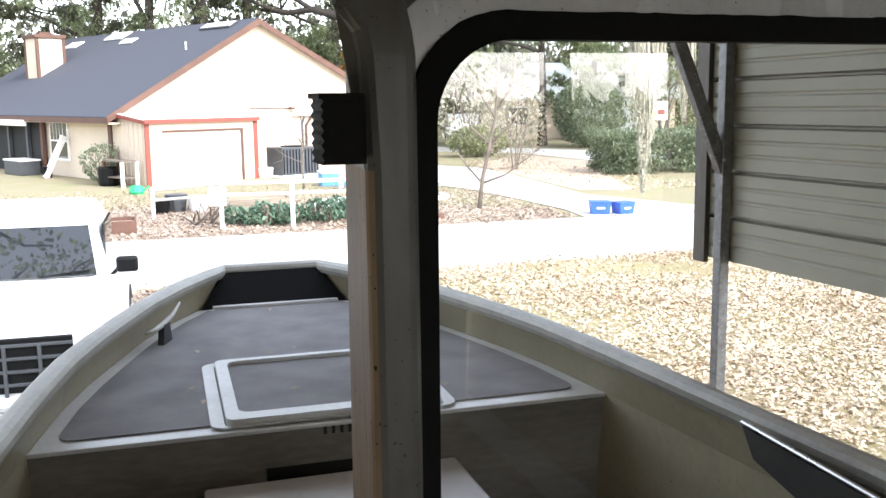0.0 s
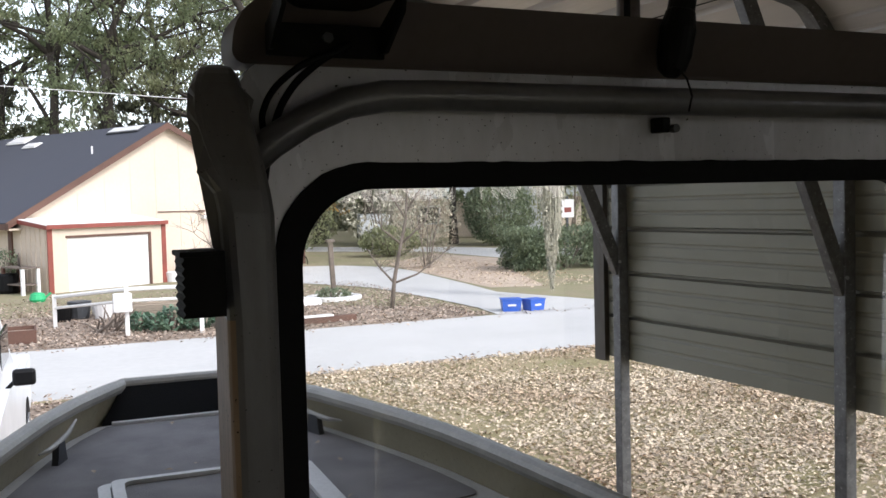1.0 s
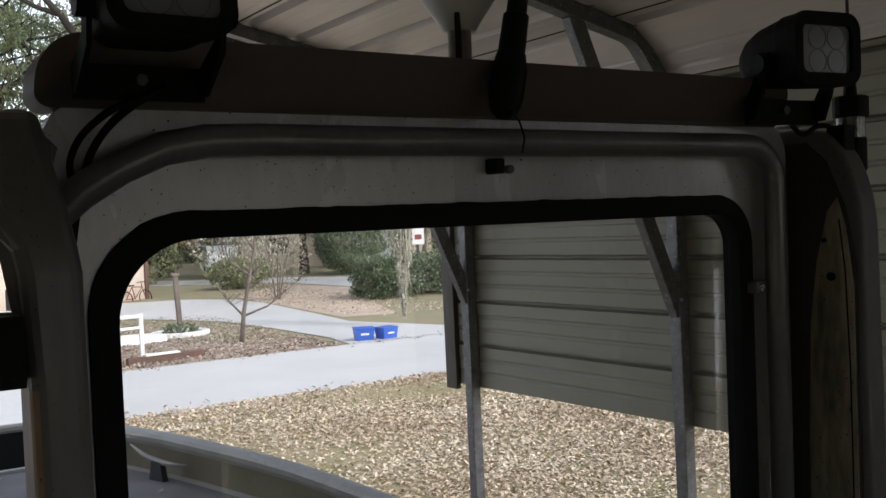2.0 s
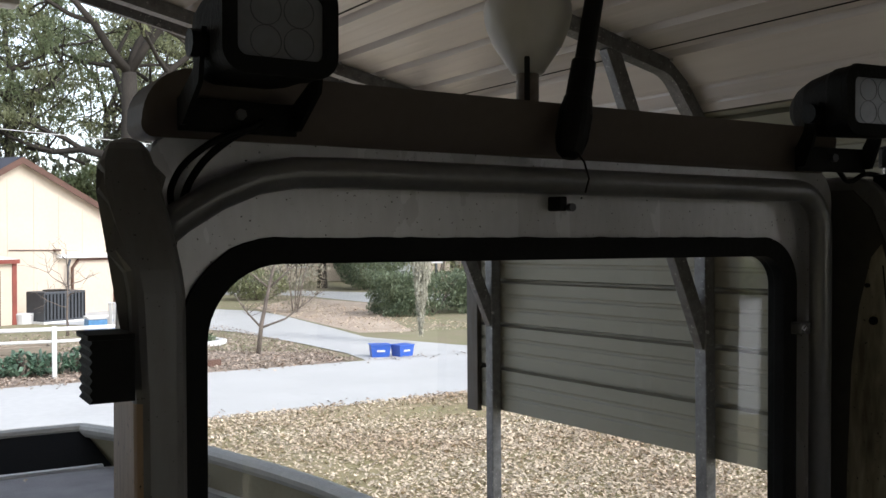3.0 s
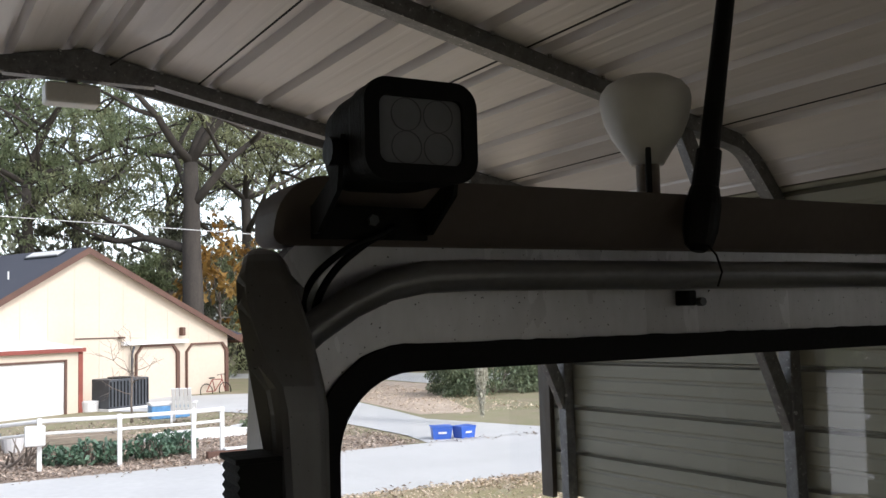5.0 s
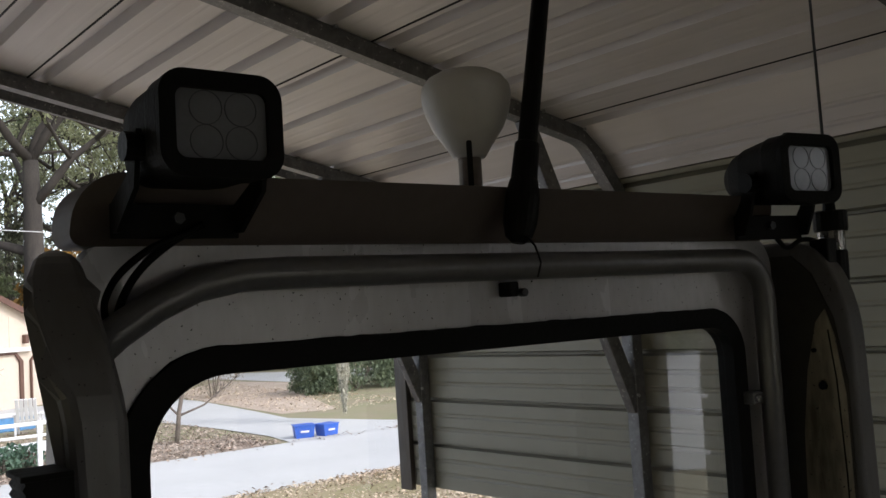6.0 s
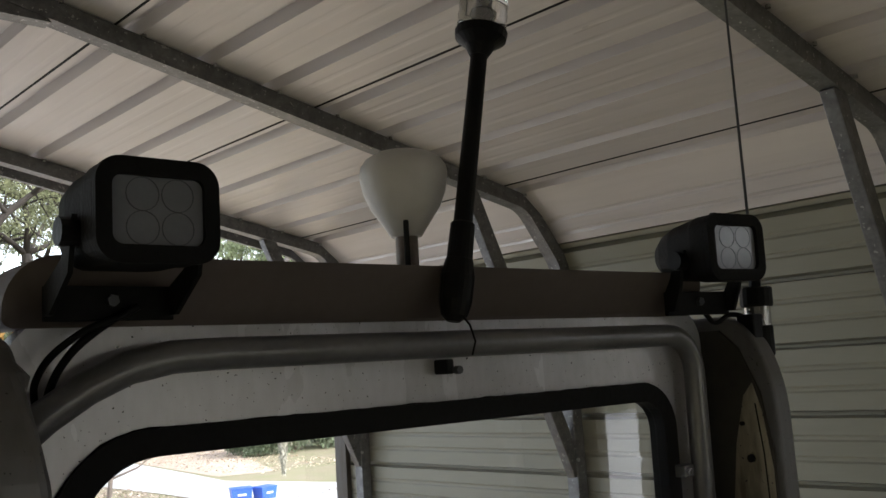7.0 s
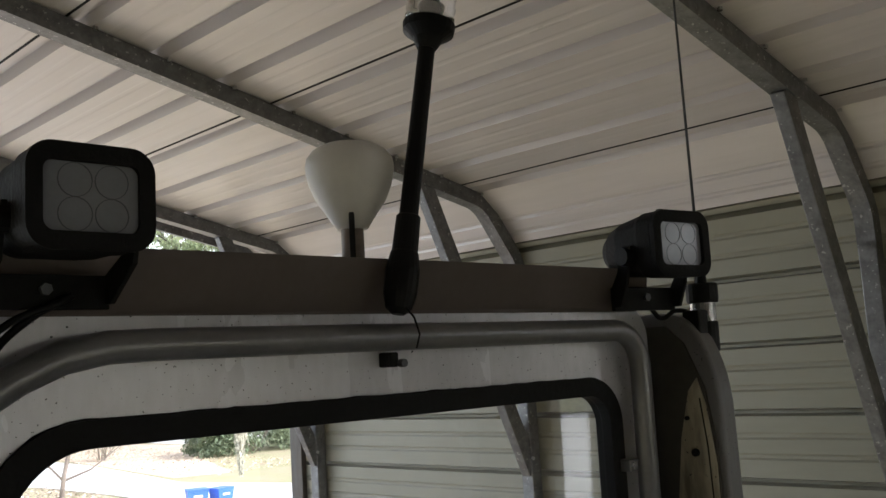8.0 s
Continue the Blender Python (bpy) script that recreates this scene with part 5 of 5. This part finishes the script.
def young_tree(x, y):
    """A bare sapling: a leaning trunk that forks low, long limbs and many fine twigs."""
    rng = np.random.default_rng(51)
    t = thing("sapling", "bare young sapling with spreading twigs in the leafy bed", "sapling", pose(x, y, -0.03))
    limbs = [[(0, 0, 0), (0.10, 0, 0.85), (0.3, 0, 1.75), (0.45, 0, 2.4), (0.5, 0, 3.1), (0.55, 0, 4.0)],
             [(0.08, 0, 0.75), (-0.3, 0.1, 1.2), (-0.6, 0.1, 1.65)], [(0.12, 0, 0.75), (0.7, -0.1, 0.95), (1.3, -0.1, 1.35), (1.65, -0.1, 1.6)],
             [(0.3, 0, 1.75), (-0.15, 0.2, 2.15), (-0.3, 0.2, 2.7)], [(0.3, 0, 1.75), (0.9, -0.2, 2.3), (1.1, -0.2, 3.0)],
             [(0.45, 0, 2.4), (0.1, 0.1, 3.0), (0.0, 0.1, 3.6)], [(0.48, 0, 2.6), (0.9, 0, 3.2), (1.0, 0, 3.9)]]
    for k, pts in enumerate(limbs):
        r = 0.06 if k == 0 else 0.028
        bm = tube(pts, [r * (1 - 0.8 * i / (len(pts) - 1)) + 0.004 for i in range(len(pts))], 7)
        for _ in range(26 if k == 0 else 16):
            i = int(rng.integers(1, len(pts)))
            f = rng.uniform(0.2, 1.0)
            p = Vector(pts[i - 1]).lerp(Vector(pts[i]), f)
            d = Vector((rng.normal(0, 0.7), rng.normal(0, 0.7), rng.uniform(0.3, 1.1))).normalized() * rng.uniform(0.25, 0.6)
            if p.z > 1.0:
                tube([p, p + d * 0.5 + Vector(rng.normal(0, 0.03, 3)), p + d], [0.008, 0.006, 0.003], 4, bm)
        part("trunk" if k == 0 else "limb", bm, TWIG, t, smooth=True)
    return t


young_tree(8.2, 21.8)


# hanging moss
def moss(x, y, z0, z1, w, seed):
    rng = np.random.default_rng(seed)
    t = thing("hanging_moss", "pale grey-green moss hanging from an oak limb", "moss", pose(x, y, z1))
    bm = bmesh.new()
    for k in range(190):
        a, q = rng.uniform(-1.35, 1.35) * w, rng.normal(0, 0.5 * w)
        l = (z1 - z0) * min(1.0, rng.uniform(0.35, 1.0) * (1.02 - 0.5 * abs(a) / w))
        pts = [Vector((a, q, 0))]
        for j in range(5):
            pts.append(pts[-1] + Vector((rng.normal(0, 0.05) - a * (0.03 + 0.05 * j), rng.normal(0, 0.05), -l / 5)))
        tube(pts, [0.016, 0.02, 0.02, 0.018, 0.014, 0.004], 4, bm)
    part("strands", bm, MOSS, t)
    n = 9000
    f = rng.uniform(0, 1, n) ** 1.3
    c = np.stack([rng.uniform(-1, 1, n) * w * np.clip(1.55 - 1.5 * f, 0.1, 1.3), rng.normal(0, 0.5, n) * w * (1 - f * 0.9), -f * (z1 - z0)], 1)
    ob = new("tufts", leaf_mesh("tufts", c, rng.uniform(0.02, 0.045, n), MOSS, rng, 1.5, 0.2))
    ob.parent = t


moss(13.05, 21.9, 0.3, 5.6, 0.42, 2)
moss(20.4, 31.6, 1.9, 7.5, 0.45, 3)
bm = tube([(24.5, 35.0, 6.5), (20.0, 30.0, 7.6), (15.0, 24.5, 6.6), (12.8, 21.6, 5.6)], [0.25, 0.18, 0.10, 0.05], 8)
tagged(part("oak_limb", bm, BARK, None, smooth=True), "long low oak limb carrying hanging moss", "branch")

# ---- yard things ----
fence = thing("fence", "white painted open rail garden fence", "fence", pose(0, 0, 0))
FP = [(0.15, 23.0, 0.80), (1.60, 20.75, 1.10), (3.15, 20.35, 1.12), (4.72, 20.35, 1.12), (5.5, 20.9, 1.08)]
for x, y, h in FP:
    part("post", box(x - 0.045, x + 0.045, y - 0.045, y + 0.045, 0, h, 0.006), WHITEPAINT, fence)
for (x0, y0, h0), (x1, y1, h1) in zip(FP, FP[1:]):
    for dz in (0.06, 0.32):
        part("rail", tube([(x0, y0, h0 - dz), (x1, y1, h1 - dz)], 0.046 if dz < 0.1 else 0.034, 6), WHITEPAINT, fence)
rng = np.random.default_rng(12)
for k in range(9):
    shrub("garden_plant", 1.9 + 0.36 * k + rng.normal(0, 0.05), 21.1 + rng.uniform(-0.2, 0.3), 0.3, 0.4, rng.uniform(0.4, 0.6), 60 + k, GARDENLEAF, 190, 0.065, "leafy green plant in the garden row", "plant")
blue = thing("recycling_bin", "blue plastic recycling bin standing on the driveway", "bin", pose(10.72, 19.95, 0.014, 0, 0, -18) @ Matrix.Diagonal((0.93, 0.93, 0.93, 1)), "recycling bins")
body = loft([[(-0.23, -0.19, 0), (0.23, -0.19, 0), (0.23, 0.19, 0), (-0.23, 0.19, 0)], [(-0.27, -0.22, 0.33), (0.27, -0.22, 0.33), (0.27, 0.22, 0.33), (-0.27, 0.22, 0.33)]])
part("body", body, BLUEBIN, blue)
part("rim", box(-0.285, 0.285, -0.235, 0.235, 0.32, 0.345, 0.006), BLUEBIN, blue)
part("marking", box(-0.11, 0.11, -0.226, -0.212, 0.15, 0.20), WHITEPL, blue, "pale printed bars")
part("marking", box(0.255, 0.275, -0.10, 0.10, 0.14, 0.2), WHITEPL, blue)
copy_thing(blue, pose(11.28, 19.79, 0.014, 0, 0, 10) @ Matrix.Diagonal((0.93, 0.93, 0.93, 1)))
planter = thing("planter", "dark brown wooden planter box on the mulch", "planter", pose(-1.0, 21.0, 0))
for k in range(2):
    part("board", box(-0.75, 0.75, -0.42 + k * 0.8, -0.38 + k * 0.8, 0.02, 0.3), BROWNTRIM, planter)
    part("board", box(-0.75 + k * 1.46, -0.71 + k * 1.46, -0.4, 0.4, 0.02, 0.3), BROWNTRIM, planter)
part("soil", box(-0.7, 0.7, -0.38, 0.38, 0.0, 0.22), MULCH, planter)
for k, (x, y, s, mt, lab) in enumerate(((0.75, 24.6, 0.3, GREYMETAL, "dark"), (1.25, 24.9, 0.22, WHITEPAINT, "white"), (1.3, 24.2, 0.26, WHITEPL, "white"), (0.35, 24.2, 0.24, BLACK, "black"))):
    pot = thing("pot", lab + " plastic plant pot on the garden bed", "pot", pose(x, y, 0))
    part("body", lathe([(s * 0.75, 0.0), (s, s * 1.5), (s * 0.9, s * 1.52)], 14), mt, pot)
tub = thing("raised_bed", "low tan timber raised bed behind the garden plants", "planter", pose(2.6, 22.6, 0))
TAN = material("weathered_tan_board", (0.34, 0.28, 0.21), 0.8, 0.0, 0.2, 3, 30, 0.2, stretch=(0.2, 1, 1))
for k in range(3):
    part("board", box(-0.82, 0.82, -0.34, -0.30, 0.01 + k * 0.165, 0.165 + k * 0.165, 0.006), TAN, tub)
    part("board", box(-0.82, 0.82, 0.30, 0.34, 0.01 + k * 0.165, 0.165 + k * 0.165, 0.006), TAN, tub)
    for x in (-0.82, 0.78):
        part("end_board", box(x, x + 0.04, -0.30, 0.30, 0.01 + k * 0.165, 0.165 + k * 0.165, 0.006), TAN, tub)
part("soil", box(-0.78, 0.78, -0.3, 0.3, 0.0, 0.44), MULCH, tub)
brush = thing("brush_pile", "small pile of dead brown branches on the bed", "branches", pose(1.25, 21.8, 0))
for k in range(14):
    a = rng.uniform(0, 2 * math.pi)
    p0 = Vector((rng.normal(0, 0.18), rng.normal(0, 0.18), 0.0))
    p1 = p0 + Vector((math.cos(a) * 0.3, math.sin(a) * 0.3, rng.uniform(0.1, 0.35)))
    p2 = p1 + Vector((math.cos(a) * 0.35, math.sin(a) * 0.3, rng.uniform(-0.05, 0.45)))
    part("branch", tube([p0, p1, p2], [0.035, 0.022, 0.006], 5), TWIG, brush)
tree("bare_sapling", 4.93, 29.5, 3.4, 0.04, 63, OAKLEAF, 0, 0.1, "thin leafless sapling in front of the air conditioner", (0.0, 0), True, "sapling", 3)
hang = thing("hanging_bucket", "white square bucket hung on the fence post", "bucket", pose(1.50, 20.62, 0.55))
part("body", box(-0.2, 0.2, -0.12, 0.06, 0, 0.42, 0.03), WHITEPL, hang)


def chair(x, y, rz):
    c = thing("garden_chair", "white plastic garden chair on the grass", "chair", pose(x, y, 0, 0, 0, rz), "garden chairs")
    part("seat", box(-0.3, 0.3, -0.28, 0.28, 0.36, 0.42, 0.02), WHITEPL, c)
    for k in range(5):
        px = -0.24 + 0.12 * k
        part("back_slat", box(px - 0.05, px + 0.05, -0.03, 0.03, 0, 0.72, 0.01, m=pose(0, 0.30, 0.38, -18, 0, 0)), WHITEPL, c)
    for sx in (-1, 1):
        part("armrest", box(sx * 0.34 - 0.06, sx * 0.34 + 0.06, -0.32, 0.34, 0.58, 0.62, 0.01), WHITEPL, c)
        for sy in (-0.28, 0.28):
            part("leg", box(sx * 0.32 - 0.03, sx * 0.32 + 0.03, sy - 0.03, sy + 0.03, 0, 0.58, 0.005), WHITEPL, c)


chair(6.3, 28.5, 160)
cool = thing("blue_cooler", "blue box with white lid on the grass", "cooler", pose(6.2, 30.2, 0))
part("body", box(-0.6, 0.6, -0.35, 0.35, 0, 0.42, 0.03), material("faded_blue_plastic", (0.12, 0.30, 0.55), 0.5), cool)
part("lid", box(-0.62, 0.62, -0.37, 0.37, 0.42, 0.5, 0.02), WHITEPL, cool)
skiff = thing("white_skiff", "small upturned white skiff lying behind the fence", "boat", pose(5.6, 24.3, 0, 0, 0, 4) @ Matrix.Diagonal((0.9, 0.9, 0.5, 1)))
part("hull", loft([[(-1.6, -0.05, 0.1), (-1.6, 0.05, 0.1), (-1.6, 0.05, 0.25), (-1.6, -0.05, 0.25)], [(-0.9, -0.45, 0.0), (-0.9, 0.45, 0.0), (-0.9, 0.3, 0.38), (-0.9, -0.3, 0.38)], [(0.6, -0.5, 0.0), (0.6, 0.5, 0.0), (0.6, 0.36, 0.42), (0.6, -0.36, 0.42)], [(1.5, -0.45, 0.0), (1.5, 0.45, 0.0), (1.5, 0.3, 0.36), (1.5, -0.3, 0.36)]]), WHITEPAINT, skiff)
ring_bed = thing("flower_ring", "ring of white edging stones with dark plants", "flower bed", pose(7.6, 25.0, 0))
for k in range(16):
    a = 2 * math.pi * k / 16
    part("stone", box(-0.19, 0.19, -0.1, 0.1, 0, 0.14, 0.03, m=pose(0.7 * math.cos(a), 0.6 * math.sin(a), 0, 0, 0, math.degrees(a) + 90)), WHITEPAINT, ring_bed)
shrub("bed_plant", 7.6, 25.0, 0.5, 0.4, 0.35, 91, BUSHLEAF, 300, 0.06, "low dark plant inside the stone ring", "plant")
timber = thing("edging_timber", "grey timber edging at the bed corner", "timber", pose(5.9, 20.4, 0, 0, 0, 6))
part("beam", box(-0.9, 0.9, -0.08, 0.08, 0, 0.16, 0.01), BROWNTRIM, timber)
part("top_board", box(-0.5, 0.3, -0.1, 0.1, 0.16, 0.2, 0.008), WHITEPAINT, timber)
stake = thing("wooden_post", "weathered wooden post beside the flower ring", "post", pose(8.35, 27.5, 0, 0, -3, 0))
part("shaft", box(-0.07, 0.07, -0.07, 0.07, 0, 1.55, 0.01), TWIG, stake)
part("cap", box(-0.12, 0.12, -0.12, 0.12, 1.55, 1.64, 0.01), TWIG, stake)

bike = thing("bicycle", "bicycle leaning by the garage door", "bicycle", HOUSE @ pose(12.1, -0.45, 0.0, -6, 0, 0))
for x in (-0.52, 0.52):
    w = bmesh.new()
    tube([(x + 0.33 * math.cos(a), 0, 0.35 + 0.33 * math.sin(a)) for a in (2 * math.pi * k / 20 for k in range(21))], 0.022, 6, w)
    part("wheel", w, RUBBER, bike)
for a, b in (((-0.52, 0.35), (-0.15, 0.85)), ((-0.15, 0.85), (0.4, 0.82)), ((0.4, 0.82), (0.52, 0.35)), ((-0.05, 0.35), (0.4, 0.82)), ((-0.05, 0.35), (-0.15, 0.85)), ((-0.52, 0.35), (-0.05, 0.35)), ((0.4, 0.82), (0.36, 1.02))):
    part("frame_tube", tube([(a[0], 0, a[1]), (b[0], 0, b[1])], 0.022, 6), REDTRIM, bike)
part("saddle", box(-0.28, -0.06, -0.07, 0.07, 0.88, 0.94, 0.02), BLACK, bike)
part("handlebar", tube([(0.36, -0.25, 1.02), (0.34, 0, 1.04), (0.36, 0.25, 1.02)], 0.016, 6), BLACK, bike)

# far neighbour house, parked white van and sign
far = thing("far_house", "pale neighbour house with a grey roof behind trees", "house", pose(28.2, 57.0, 0, 0, 0, -24))
part("wall", box(-6.5, 6.5, 0, 8, 0, 2.7), WALLPAINT, far)
part("roof", prism([(-0.7, 2.65), (4.0, 5.0), (8.7, 2.65), (8.7, 2.8), (4.0, 5.2), (-0.7, 2.8)], -7.2, 7.2, "x"), PALEROOF, far)
part("gable_roof", prism([(-0.4, 2.6), (2.4, 4.9), (5.2, 2.6), (5.2, 2.75), (2.4, 5.08), (-0.4, 2.75)], -2.2, 4.0, "y"), PALEROOF, far)
part("gable_wall", prism([(0.0, 0.0), (4.8, 0.0), (4.8, 2.7), (2.4, 4.75), (0.0, 2.7)], -1.7, 0.0, "y"), PALEROOF, far)
for x in (-4, 0.5, 4.2):
    w = part("window", box(x - 0.8, x + 0.8, -0.05, 0.02, 0.9, 2.2), WHITEPAINT, far)
    part("pane", box(x - 0.7, x + 0.7, -0.07, -0.05, 1.0, 2.1), DARKGLASS, w)
van = thing("parked_van", "white van parked in front of the far house", "van", pose(18.4, 52.5, 0, 0, 0, 75))
bm = prism([(-2.2, 0.4), (-2.2, 1.1), (-1.5, 1.2), (-0.9, 1.85), (2.2, 1.85), (2.3, 0.4)], -0.9, 0.9, "y", 0.08)
part("body", bm, CARWHITE, van)
for s in (-1, 1):
    for x in (-1.4, 1.5):
        part("wheel", tube([(x, s * 0.75, 0.34), (x, s * 0.93, 0.34)], 0.34, 16), RUBBER, van)
part("side_window", box(-0.8, 1.9, -0.93, -0.89, 1.25, 1.7), DARKGLASS, van)
sign = thing("yard_sign", "white sign with red marking on a thin post", "sign", pose(24.0, 39.3, 0))
part("post", box(-0.05, 0.05, -0.03, 0.03, 0, 2.75), GREYMETAL, sign)
board = part("board", box(-0.36, 0.36, -0.06, -0.03, 1.7, 2.6, 0.02), WHITEPAINT, sign)
part("mark", box(-0.2, 0.2, -0.066, -0.058, 1.95, 2.2), REDTRIM, board)
# overhead cable
bm = tube([(-30, 24.5, 7.4), (-12, 25.5, 6.5), (0.0, 26.0, 5.98), (8.0, 26.0, 5.58), (16, 26.5, 5.4), (26, 27, 5.7)], 0.010, 6)
line_thing = thing("overhead_cable", "pale overhead service cable crossing the yard between poles", "cable")
part("cable", bm, WHITEPL, line_thing)
for x, y, z in ((-30, 24.5, 7.4), (26, 27, 5.7)):
    part("pole", tube([(x, y, -0.1), (x, y, z + 0.4)], [0.14, 0.11], 10), TWIG, line_thing)
